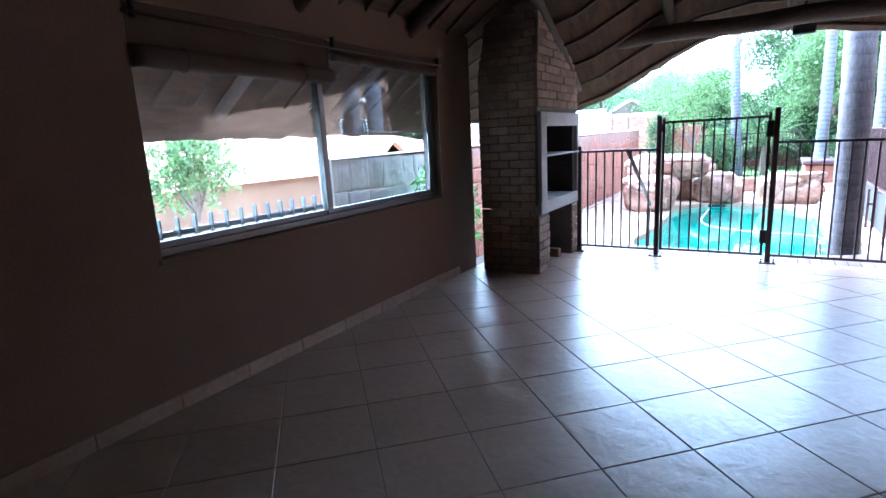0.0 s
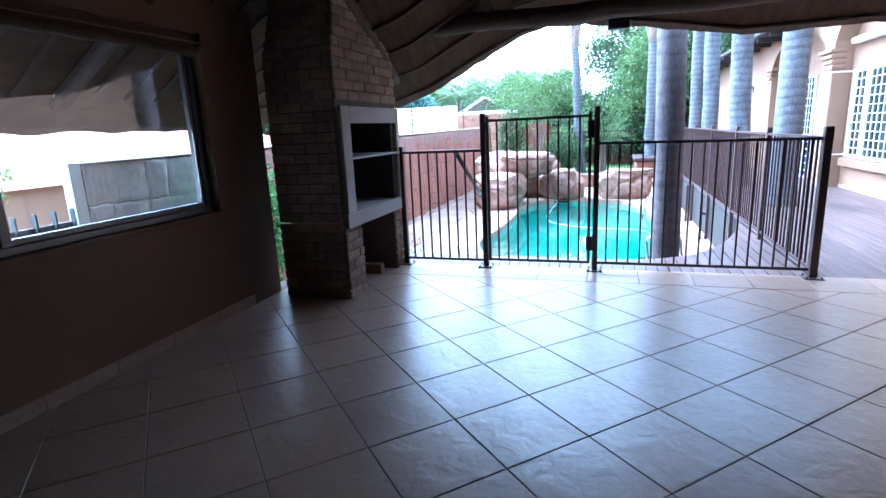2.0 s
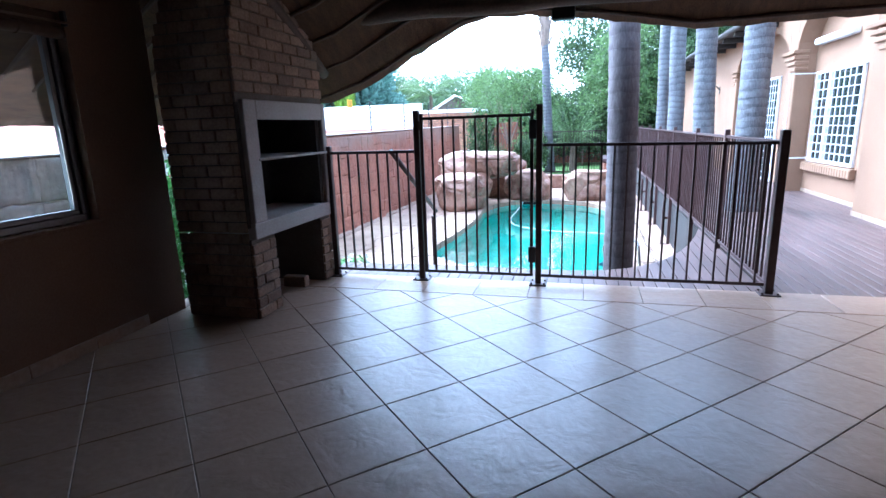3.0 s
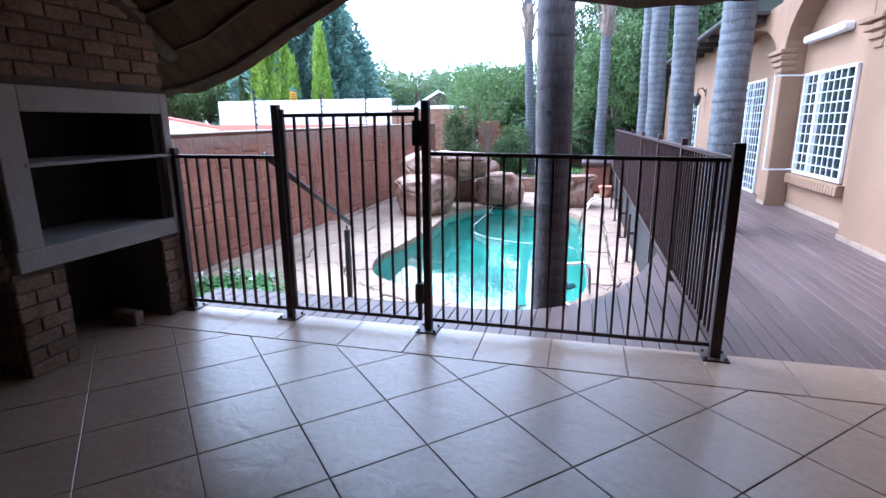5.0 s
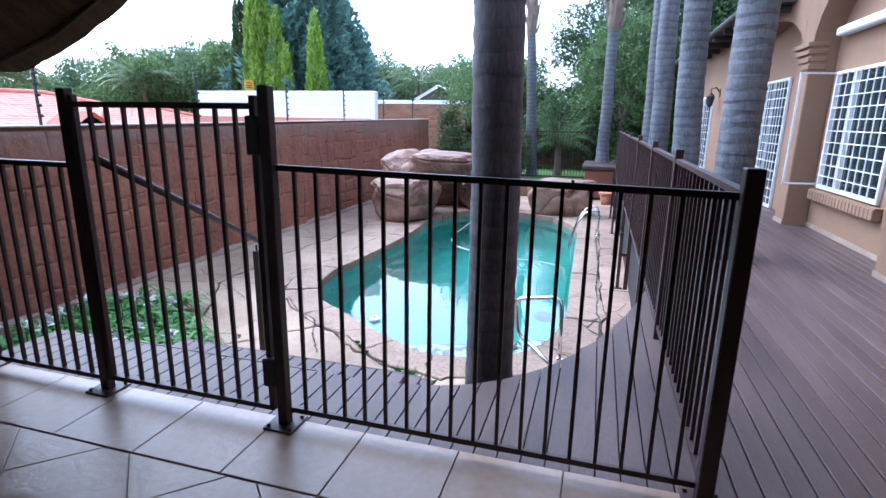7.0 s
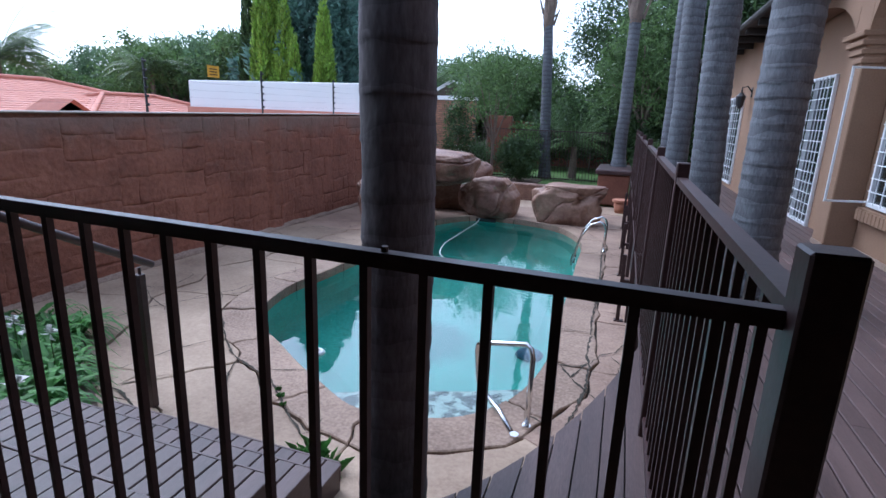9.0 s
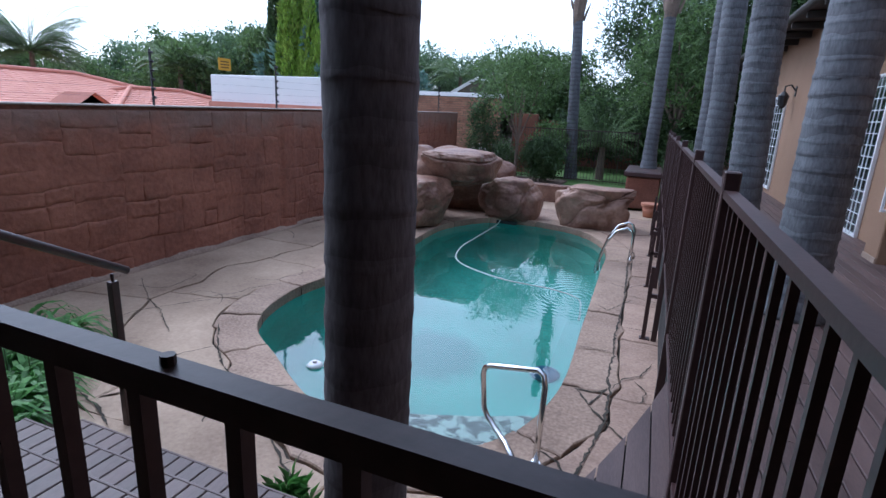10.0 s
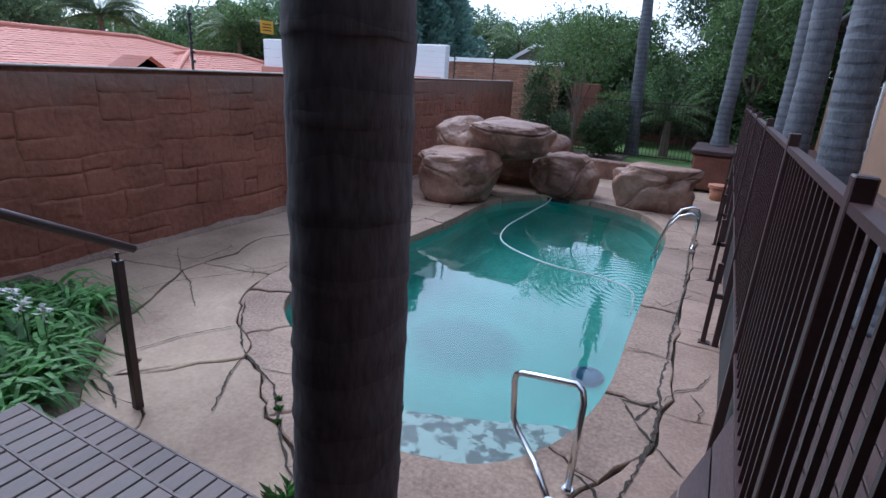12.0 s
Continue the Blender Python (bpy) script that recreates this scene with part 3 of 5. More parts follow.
        for dx, dy in ((-0.055, -0.055), (0.055, -0.055), (0.055, 0.055), (-0.055, 0.055)):
            part("bolt", tube(B(), [(x + dx, y + dy, 0.008), (x + dx, y + dy, 0.024)], 0.009, 6), M_IRON, p)
    return p


def fence_run(parent, a, b, top, low, pitch=0.106, w=0.016, rail=0.04, fall=None):
    """Rails and balusters between two plan points."""
    a, b = Vector(a), Vector(b)
    part("top_rail", bar(B(), (*a, top - 0.0125), (*b, (top if fall is None else fall) - 0.0125), rail, 0.025), M_IRON, parent)
    part("bottom_rail", bar(B(), (*a, low + 0.0125), (*b, low + 0.0125), rail * 0.8, 0.025), M_IRON, parent)
    n = max(2, round((b - a).length / pitch))
    for k in range(1, n):
        p = a.lerp(b, k / n)
        part("baluster", bar(B(), (*p, low + 0.02), (*p, top + ((fall or top) - top) * k / n - 0.02), w), M_IRON, parent)


P1, P2, P3, P4 = -1.87, -1.0, 0.07, SIDE_X
front = thing("pool_fence", (0, FENCE_Y, 0), "dark brown painted steel pool fence across the patio edge", "fence")
for x, h in ((P1, 1.24), (P2, 1.53), (P3, 1.54), (P4, 1.28)):
    fence_post(front, x, FENCE_Y, h, 0.05 if x < P4 else 0.06)
fence_run(front, (P1, FENCE_Y), (P2, FENCE_Y), 1.19, 0.06, 0.097)
fence_run(front, (P3, FENCE_Y + 0.022), (P4, FENCE_Y + 0.022), 1.221, 0.06, 0.1005, w=0.0145, rail=0.024, fall=1.197)
part("rail_bolt", tube(B(), [(1.31, FENCE_Y + 0.022, 1.19), (1.31, FENCE_Y + 0.022, 1.213)], 0.006, 8), M_IRON, front)
gate = thing("pool_gate", (-0.46, FENCE_Y, 0), "closed dark brown steel pool gate with vertical bars", "gate")
fence_run(gate, (P2 + 0.04, FENCE_Y), (P3 - 0.055, FENCE_Y), 1.47, 0.07, 0.097)
for x in (P2 + 0.045, P3 - 0.06):
    part("stile", bx(x - 0.013, x + 0.013, FENCE_Y - 0.013, FENCE_Y + 0.013, 0.07, 1.5), M_IRON, gate)
part("hinge", bx(P2 + 0.02, P2 + 0.04, FENCE_Y - 0.02, FENCE_Y + 0.02, 1.36, 1.44), M_IRON, gate)
part("latch_box", bx(P3 - 0.085, P3 - 0.022, FENCE_Y - 0.035, FENCE_Y + 0.03, 1.26, 1.42, bev=0.006), M_BLACK, gate, "black latch box")
part("latch_box", bx(P3 - 0.085, P3 - 0.022, FENCE_Y - 0.035, FENCE_Y + 0.03, 0.2, 0.34, bev=0.006), M_BLACK, gate, "black lower latch box")

side = thing("side_fence", (SIDE_X, 12, 0), "long dark brown steel fence between the deck and the pool", "fence")
SIDE_POSTS = [7.85, 9.4, 11.3, 13.2, 15.0, 16.8, 18.6]
prev = FENCE_Y
for y in SIDE_POSTS:
    fence_post(side, SIDE_X, y, 1.26, 0.05, False, GROUND)
    fence_run(side, (SIDE_X, prev), (SIDE_X, y), 1.2, 0.06, 0.105)
    prev = y
for y in SIDE_POSTS[2:6]:
    part("brace", bar(B(), (SIDE_X - 0.1, y + 0.02, GROUND), (SIDE_X - 0.1, y + 0.02, 0.02), 0.04), M_IRON, side)
    part("foot", bx(SIDE_X - 0.14, SIDE_X - 0.04, y - 0.02, y + 0.06, GROUND, GROUND + 0.015), M_IRON, side)
    part("bracket", bx(SIDE_X - 0.12, SIDE_X, y + 0.0, y + 0.04, -0.3, -0.26), M_IRON, side)

speaker = thing("loudspeaker", (0.24, 6.5, 2.3), "small black outdoor loudspeaker hung under the eave", "loudspeaker")
part("housing", bx(0.14, 0.33, 6.4, 6.5, 2.22, 2.36, bev=0.008), M_BLACK, speaker)
part("grille", bx(0.15, 0.32, 6.392, 6.399, 2.23, 2.35), M_BLACK, speaker)
part("bracket", bar(B(), (0.235, 6.45, 2.355), (0.235, 6.42, 2.6), 0.02), M_BLACK, speaker)


# ---- deck and steps ----
def deck_edge(x):
    return 6.7 if x < -0.1 else 6.7 + 2.3 * ((x + 0.1) / 2.0) ** 3.6


DECK = -0.02
deck_pts = [(-2.05, 6.2), (SIDE_X + 0.04, 6.2), (SIDE_X + 0.04, deck_edge(SIDE_X + 0.04) - 0.05)] + [(x, deck_edge(x) - 0.05) for x in [1.85 - 0.15 * k for k in range(26)] if x > -2.0] + [(-2.05, 6.65)]
deck = structure("deck", prism(B(), deck_pts, GROUND - 0.02, DECK - 0.03), M_VOIDSHADE, "reddish brown composite deck boards running away from the patio", "deck")
deck_east = structure("deck_walkway", bx(SIDE_X + 0.045, 4.43, 6.2, 26.0, GROUND - 0.02, DECK - 0.03), M_VOIDSHADE, "weathered reddish brown deck walkway beside the house", "deck")
bm = bx(-0.0485, 0.0485, -0.5, 0.5, -0.012, 0.012)
bmesh.ops.bevel(bm, geom=[e for e in bm.edges if abs(e.verts[0].co.y - e.verts[1].co.y) > 0.5], offset=0.004, segments=1, affect="EDGES")
BOARD = finish(bm, "deck_board", M_DECK)


def boards(parent, x0, x1, y0f, y1f, z, cut=None, slant=False):
    x = x0 + 0.052
    while x < x1:
        lo, hi = y0f(x), y1f(x)
        stops = [lo] + ([] if cut is None else [c + random.uniform(-1.2, 1.2) for c in cut]) + [hi]
        if slant:
            part("deck_board", prism(B(), [(x - 0.0485, lo), (x + 0.0485, lo), (x + 0.0485, y1f(x + 0.0485)), (x - 0.0485, y1f(x - 0.0485))], z - 0.024, z, 0.003), M_DECK, parent)
            x += 0.104
            continue
        for a, b in zip(stops, stops[1:]):
            if b - a > 0.06:
                piece("deck_board", BOARD, parent, (x, (a + b) / 2, z - 0.012), 0, (1, b - a - 0.004, 1))
        x += 0.104


boards(deck, -2.05, SIDE_X + 0.03, lambda x: 6.205, deck_edge, DECK, None, True)
boards(deck_east, SIDE_X + 0.05, 4.42, lambda x: 6.205, lambda x: 26.0, DECK, (9.5, 13.0, 17.0, 21.0))
SX = 0.27
steps = structure("steps", bx(-1.46, SX, 6.66, 7.14, GROUND - 0.02, -0.226), M_DECK, "three brown composite deck steps down to the pool", "steps")
TREADS = ((6.7, 7.17, -0.2), (7.17, 7.48, -0.38), (7.48, 7.78, -0.56))
for k, (y0, y1, z) in enumerate(TREADS):
    if k:
        part("step_box", bx(-1.46, SX, y0 - 0.03, y1 - 0.02, GROUND - 0.02, z - 0.026), M_VOIDSHADE, steps)
    boards(steps, -1.46, SX, lambda x: y0, lambda x: y1 - 0.016, z)
    part("nosing", bx(-1.46, SX + 0.02, y1 - 0.016, y1, z - 0.13, z + 0.001, bev=0.003), M_DECK, steps)
for k, (y0, y1, z) in enumerate(TREADS):
    part("end_skirt", bx(SX + 0.001, SX + 0.016, y0 - 0.01, y1 - 0.002, GROUND - 0.02, z - 0.002, bev=0.002), M_DECK, steps)
part("nosing", bx(-1.46, -0.1, 6.702, 6.72, DECK - 0.05, DECK + 0.001, bev=0.003), M_DECK, steps)

rail = thing("handrail", (-1.43, 7.9, GROUND), "brown steel handrail on a slim post beside the steps", "handrail")
part("post", bx(-1.455, -1.405, 8.03, 8.08, GROUND, 0.27, bev=0.003), M_IRON, rail)
part("pin", tube(B(), [(-1.43, 8.055, 0.26), (-1.43, 8.055, 0.32)], 0.01, 6), M_IRON, rail)
part("rail", tube(B(), [(-1.43, 8.16, 0.315), (-1.43, 7.4, 0.735), (-1.43, 6.62, 1.165)], 0.026, 10), M_IRON, rail, "round sloping rail", True)

# ---- ground, terrace and pool ----
POOL_CTRL = [(0.05, 8.55), (0.85, 8.85), (1.2, 9.8), (1.2, 11.4), (1.17, 13.4), (1.1, 15.2), (0.55, 16.35), (-0.5, 16.8), (-1.5, 16.6), (-2.1, 15.4),
             (-2.05, 13.6), (-2.12, 11.8), (-2.2, 10.7), (-1.9, 9.8), (-1.2, 9.25), (-0.6, 8.85)]
LOOP = closed_curve(POOL_CTRL, 128)


def sheet_with_hole(outer, loop, z):
    bm = B()
    for ring in (outer, loop):
        vs = [bm.verts.new((x, y, z)) for x, y in ring]
        for a, b in zip(vs, vs[1:] + vs[:1]):
            bm.edges.new((a, b))
    bmesh.ops.triangle_fill(bm, use_beauty=True, edges=bm.edges[:])
    return bm


structure("ground", sheet_with_hole([(-600, -600), (600, -600), (600, 600), (-600, 600)], offset_loop(LOOP, 0.06), GROUND - 0.06), M_GROUND, "dry brown earth stretching away around the garden", "ground")
terrace = structure("terrace", sheet_with_hole([(-4.3, 6.3), (1.98, 6.3), (1.98, 18.6), (-4.3, 18.6)], offset_loop(LOOP, 0.05), GROUND - 0.03), M_CRACK, "tan moulded-stone pool terrace with weathered dark cracks", "paving")
basin = B()
rings = [[basin.verts.new((-0.45 + (x + 0.45) * s, 12.6 + (y - 12.6) * s, z)) for x, y in LOOP] for s, z in ((1.0, GROUND - 0.06), (0.995, -1.4), (0.93, -2.0), (0.8, -2.15))]
for a, b in zip(rings, rings[1:]):
    for k in range(128):
        basin.faces.new((a[k], a[(k + 1) % 128], b[(k + 1) % 128], b[k]))
basin.faces.new(rings[-1])
pool = thing("swimming_pool", (-0.4, 12.5, GROUND), "long kidney-shaped swimming pool with aqua painted walls", "pool", kind="structure")
part("basin", basin, M_BASIN, pool)
entry = sorted([p for p in offset_loop(LOOP, -0.01) if p[1] < 9.6 and p[0] > -0.62], key=lambda p: p[0] + 0.4 * p[1])
stepb = prism(B(), entry + [(1.0, 9.66), (0.63, 9.47), (0.25, 9.31), (-0.14, 9.16), (-0.45, 9.0)], -2.1, -1.02)
part("entry_step", stepb, M_STEP, pool, "submerged step with flaking white paint")
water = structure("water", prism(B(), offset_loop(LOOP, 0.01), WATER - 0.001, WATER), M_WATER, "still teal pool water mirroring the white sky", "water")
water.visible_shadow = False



def wobble(i, k):
    """The shared unevenness of the joint k at the loop's point i."""
    a = (0.1, 0.3, 0.45)[k]
    i = i % 128
    c, s = 2.4 * math.cos(2 * math.pi * i / 128), 2.4 * math.sin(2 * math.pi * i / 128)
    f = Vector((noise.noise((c * 2.2, s * 2.2, 3 + k * 7)), noise.noise((c * 2.2, s * 2.2, 20 + k * 7))))
    g = Vector((noise.noise((c * 9, s * 9, 33 + k)), noise.noise((c * 9, s * 9, 55 + k))))
    return a * f + 0.075 * g


def ring_pieces(name, parent, d0, d1, length, top, material, k0, k1, gap=0.012, rect=None, bev=0.02):
    per = [Vector(LOOP[i] + (0,)) for i in range(128)]
    lens = [(per[(i + 1) % 128] - per[i]).length for i in range(128)]
    total, cuts, s = sum(lens), [], 0.0
    target = 0.0
    for i in range(128):
        if s >= target:
            cuts.append(i)
            target = s + length * random.uniform(0.75, 1.3)
        s += lens[i]
    inner, outer = offset_loop(LOOP, d0), offset_loop(LOOP, d1)
    mid = offset_loop(LOOP, (d0 + d1) / 2)
    for a, b in zip(cuts, cuts[1:] + [cuts[0] + 128]):
        if b - a < 2:
            continue
        ids = [i % 128 for i in range(a, b + 1)]
        lo = [Vector(inner[i]) for i in ids]
        hi = [Vector(outer[i]) + wobble(i, k1) for i in ids]
        lo = [p + wobble(i, k0) * (d0 > 0.1) for p, i in zip(lo, ids)]
        t0, t1 = (lo[1] - lo[0]).normalized() * gap, (lo[-1] - lo[-2]).normalized() * gap
        lo[0], hi[0], lo[-1], hi[-1] = lo[0] + t0, hi[0] + t0, lo[-1] - t1, hi[-1] - t1
        def joint(p, q, c):
            n = Vector((-(q - p).y, (q - p).x)).normalized()
            return [p.lerp(q, f) + n * 0.09 * (q - p).length ** 0.5 * noise.noise((c * 1.7, f * 3.5, d0 * 5)) * math.sin(math.pi * f) for f in (0.17, 0.33, 0.5, 0.67, 0.83)]

        rag = [Vector((random.gauss(0, 0.006), random.gauss(0, 0.006))) * (d0 > 0.1) for _ in lo]
        lo = [p + e for p, e in zip(lo, rag)]
        hi = [p + Vector((random.gauss(0, 0.006), random.gauss(0, 0.006))) for p in hi]
        ends = joint(hi[-1], lo[-1], ids[-1])
        starts = joint(hi[0], lo[0], ids[0])
        poly = [tuple(p) for p in hi + ends + lo[::-1] + starts[::-1]]
        poly = poly[::-1]
        if rect:
            poly = inrect(poly, *rect)
            if len(poly) < 3 or area(poly) < 0.01:
                continue
        part(name, prism(B(), poly, top - 0.12 if d0 < 0.1 else GROUND - 0.04, top + random.uniform(-0.006, 0.006), bev), M_PINK if material is M_TERRACE and (min(p[0] for p in poly) > 0.9 or min(p[1] for p in poly) > 14.0) else material, parent)


copings = thing("pool_coping", (-0.4, 12.5, GROUND), "rounded pinkish moulded-stone coping round the pool", "coping", kind="structure")
ring_pieces("coping_stone", copings, -0.04, 0.36, 1.0, GROUND + 0.006, M_COPING, 0, 0, 0.01, bev=0.009)
RECT = (-4.28, 1.96, 6.75, 18.55)
ring_pieces("paving_slab", terrace, 0.375, 1.2, 1.2, GROUND, M_TERRACE, 0, 1, 0.007, RECT, 0.008)
ring_pieces("paving_slab", terrace, 1.215, 2.5, 1.9, GROUND - 0.004, M_TERRACE, 1, 2, 0.007, RECT, 0.008)
ring_pieces("paving_slab", terrace, 2.52, 4.6, 2.4, GROUND - 0.006, M_TERRACE, 2, 2, 0.007, RECT, 0.008)


def crack(x, y, a, length, seed, width=0.009):
    """A thin wandering crack in the paving."""
    rng, pts = random.Random(seed), []
    n = max(6, int(length / 0.045))
    for k in range(n + 1):
        pts.append((x, y, a))
        a += rng.gauss(0, 0.28)
        x, y = x + math.cos(a) * length / n, y + math.sin(a) * length / n
    bm, prev = B(), None
    for k, (px, py, pa) in enumerate(pts):
        w = width * (0.35 + 1.0 * abs(noise.noise((k * 0.5, seed, 0)))) * math.sin(math.pi * (k + 0.5) / (n + 1)) ** 0.5
        cur = [bm.verts.new((px - math.sin(pa) * w * s, py + math.cos(pa) * w * s, GROUND + 0.011)) for s in (-1, 1)]
        if prev:
            bm.faces.new((prev[0], prev[1], cur[1], cur[0]))
        prev = cur
    part("crack", bm, M_CRACK, terrace)


for k in range(7):
    crack(random.uniform(-4.0, -2.5), random.uniform(9.9, 13.5), random.uniform(-0.6, 2.2), random.uniform(0.5, 1.3), 200 + k, 0.01)


def joint_line(pts, seed, width=0.01):
    """A ragged crack that wanders through a few corners of the plan."""
    rng, line = random.Random(seed), []
    for (x0, y0), (x1, y1) in zip(pts, pts[1:]):
        n = max(2, int(math.hypot(x1 - x0, y1 - y0) / 0.035))
        line += [(x0 + (x1 - x0) * k / n + rng.gauss(0, 0.005), y0 + (y1 - y0) * k / n + rng.gauss(0, 0.005)) for k in range(n)]
    line.append(pts[-1])
    bm, prev = B(), None
    for k in range(len(line)):
        a, b = Vector(line[max(0, k - 1)]), Vector(line[min(len(line) - 1, k + 1)])
        d = (b - a).normalized()
        w = width * (0.25 + 0.95 * abs(noise.noise((k * 0.37, seed, 0.5)))) * min(1.0, 0.3 + 0.25 * min(k, len(line) - 1 - k))
        p = line[k]
        cur = [bm.verts.new((p[0] - d.y * w * s, p[1] + d.x * w * s, GROUND + 0.0125)) for s in (-1, 1)]
        if prev:
            bm.faces.new((prev[0], prev[1], cur[1], cur[0]))
        prev = cur
    part("crack", bm, M_CRACK, terrace)


joint_line([(-1.46, 8.94), (-1.14, 8.8), (-0.89, 8.7), (-0.62, 8.47), (-0.45, 8.32), (-0.23, 8.15), (-0.05, 8.06)], 1, 0.017)
joint_line([(-1.39, 8.9), (-1.24, 8.6), (-1.12, 8.45), (-1.0, 8.27)], 2, 0.012)
joint_line([(-2.17, 8.31), (-2.02, 8.86), (-1.82, 9.19)], 4)
joint_line([(-1.14, 8.82), (-0.94, 8.86), (-0.72, 8.96)], 5)
joint_line([(-0.23, 8.15), (-0.17, 8.21), (-0.2, 8.37)], 6)
joint_line([(-2.15, 9.59), (-1.78, 9.2), (-1.46, 8.94)], 7, 0.013)
joint_line([(-3.98, 10.21), (-3.31, 9.76), (-2.97, 9.61), (-2.42, 9.24)], 9, 0.009)
joint_line([(-3.16, 9.1), (-3.12, 9.49), (-2.83, 9.95), (-2.42, 10.44)], 10, 0.009)
joint_line([(-2.09, 8.17), (-1.77, 8.08), (-1.53, 7.97)], 12, 0.02)
# the long joint beside the fence and the branches from it
joint_line([(1.46, 15.2), (1.47, 14.5), (1.5, 13.5), (1.53, 12.5), (1.52, 11.8), (1.51, 11.2), (1.53, 10.75)], 21, 0.017)
joint_line([(1.53, 10.75), (1.52, 10.24), (1.56, 10.0), (1.56, 9.57), (1.52, 9.25), (1.46, 8.9), (1.4, 8.5)], 22, 0.021)
joint_line([(1.16, 13.15), (1.53, 12.96), (1.95, 13.5)], 23)
joint_line([(1.22, 12.11), (1.38, 11.96), (1.62, 12.5)], 24, 0.012)
joint_line([(1.52, 12.69), (1.95, 12.49)], 25)
joint_line([(1.58, 11.5), (1.95, 11.55)], 26, 0.009)
joint_line([(1.2, 10.8), (1.53, 10.8)], 27, 0.009)
joint_line([(1.28, 9.93), (1.44, 9.93), (1.54, 10.04), (1.42, 9.72), (1.3, 9.94)], 28, 0.015)
joint_line([(1.42, 9.72), (1.55, 9.54), (1.76, 9.3)], 29, 0.016)
joint_line([(1.56, 10.04), (1.64, 10.28), (1.79, 10.42), (1.88, 10.72)], 30, 0.012)
joint_line([(1.74, 10.29), (1.84, 10.11), (1.8, 9.93), (1.7, 9.9)], 31, 0.011)
joint_line([(1.14, 9.01), (1.33, 8.91), (1.4, 8.7)], 32, 0.014)
joint_line([(1.2, 14.3), (1.47, 14.5), (1.95, 14.2)], 33, 0.009)


def ladder(x, y, turn, label):
    ob = thing("pool_ladder", (x, y, GROUND), label, "ladder", "pool ladders")
    for s in (0.0, 0.5):
        c, sn = math.cos(turn), math.sin(turn)
        pts = []
        for u, z in ((0.3, 0.02), (0.3, 0.45), (0.27, 0.53), (0.2, 0.56), (0.05, 0.5), (-0.08, 0.3), (-0.14, 0.1), (-0.18, -0.1), (-0.2, -0.7)):
            pts.append((x + c * u - sn * s, y + sn * u + c * s, GROUND + z))
        part("side_rail", tube(B(), pts, 0.019, 10), M_CHROME, ob, "bent stainless tube", True)
        part("flange", tube(B(), [(pts[0][0], pts[0][1], GROUND + 0.03), (pts[0][0], pts[0][1], GROUND + 0.07)], 0.045, 14), M_CHROME, ob)
    for z in (-0.25, -0.5):
        part("tread", bar(B(), (x - math.cos(turn) * 0.19, y - math.sin(turn) * 0.19, GROUND + z), (x - math.cos(turn) * 0.19 - math.sin(turn) * 0.5, y - math.sin(turn) * 0.19 + math.cos(turn) * 0.5, GROUND + z), 0.07, 0.025), M_CHROME, ob)
    return ob


ladder(1.2, 14.3, 0.0, "stainless steel pool ladder with curved handrails")
grab = thing("pool_grab_rail", (0.95, 8.95, GROUND), "bent stainless steel entry handrail beside the pool steps", "handrail")
part("rail", tube(B(), [(1.2, 8.82, GROUND), (1.18, 9.03, -0.3), (1.16, 9.06, -0.24), (1.12, 9.08, -0.22), (0.78, 9.12, -0.28), (0.74, 9.13, -0.31), (0.73, 9.13, -0.36), (0.76, 9.1, -0.6), (0.8, 9.08, -0.66), (0.98, 8.9, -0.7), (1.14, 8.68, GROUND)], 0.021, 12), M_CHROME, grab, "", True)
for p in ((1.2, 8.82), (1.14, 8.68)):
    part("flange", tube(B(), [(*p, GROUND), (*p, GROUND + 0.03)], 0.032, 14), M_CHROME, grab)


def bezier(ctrl, n):
    m = len(ctrl) - 1
    out = []
    for k in range(n + 1):
        u = min(k / n * m, m - 1e-6)
        i, f = int(u), u - int(u)
        p = [Vector(ctrl[max(0, min(m, i + j))]) for j in (-1, 0, 1, 2)]
        out.append(0.5 * (2 * p[1] + (p[2] - p[0]) * f + (2 * p[0] - 5 * p[1] + 4 * p[2] - p[3]) * f * f + (3 * p[1] - p[0] - 3 * p[2] + p[3]) * f ** 3))
    return out


hose = [(-1.25, 16.62, -0.78), (-1.28, 16.4, -0.86), (-1.3, 15.2, -0.87), (-1.28, 14.2, -0.87), (-1.0, 13.4, -0.87), (-0.2, 12.9, -0.87), (0.55, 12.8, -0.87), (0.95, 12.6, -0.88), (1.04, 12.25, -0.95), (1.06, 12.0, -1.2)]
solid("pool_hose", tube(B(), bezier(hose, 60), 0.012, 8), M_HOSE, "white ribbed suction hose floating on the pool", "hose", smooth=True)
clean = thing("pool_cleaner", (0.88, 11.0, -2.1), "small blue pool cleaner resting under water", "pool cleaner")
part("body", tube(B(), [(0.88, 11.0, -2.1), (0.88, 11.0, -2.0), (0.88, 11.02, -1.93)], [0.16, 0.14, 0.07], 16), M_BLUE, clean, "", True)
part("neck", tube(B(), [(0.88, 11.02, -1.95), (0.88, 11.05, -1.9)], 0.035, 8), M_BLUE, clean)
float_ob = thing("chlorine_float", (-0.95, 9.5, -0.87), "small white floating chlorine dispenser on the pool", "pool float")
part("cap", tube(B(), [(-0.95, 9.5, -0.885), (-0.95, 9.5, -0.86), (-0.95, 9.5, -0.835)], [0.06, 0.075, 0.05], 16), M_WHITE, float_ob, "", True)
part("grip", tube(B(), [(-0.95, 9.5, -0.84), (-0.95, 9.5, -0.815)], 0.02, 10), M_WHITE, float_ob)
intake = thing("skimmer_inlet", (-1.14, 16.75, -0.86), "dark skimmer slot in the pool wall", "skimmer")
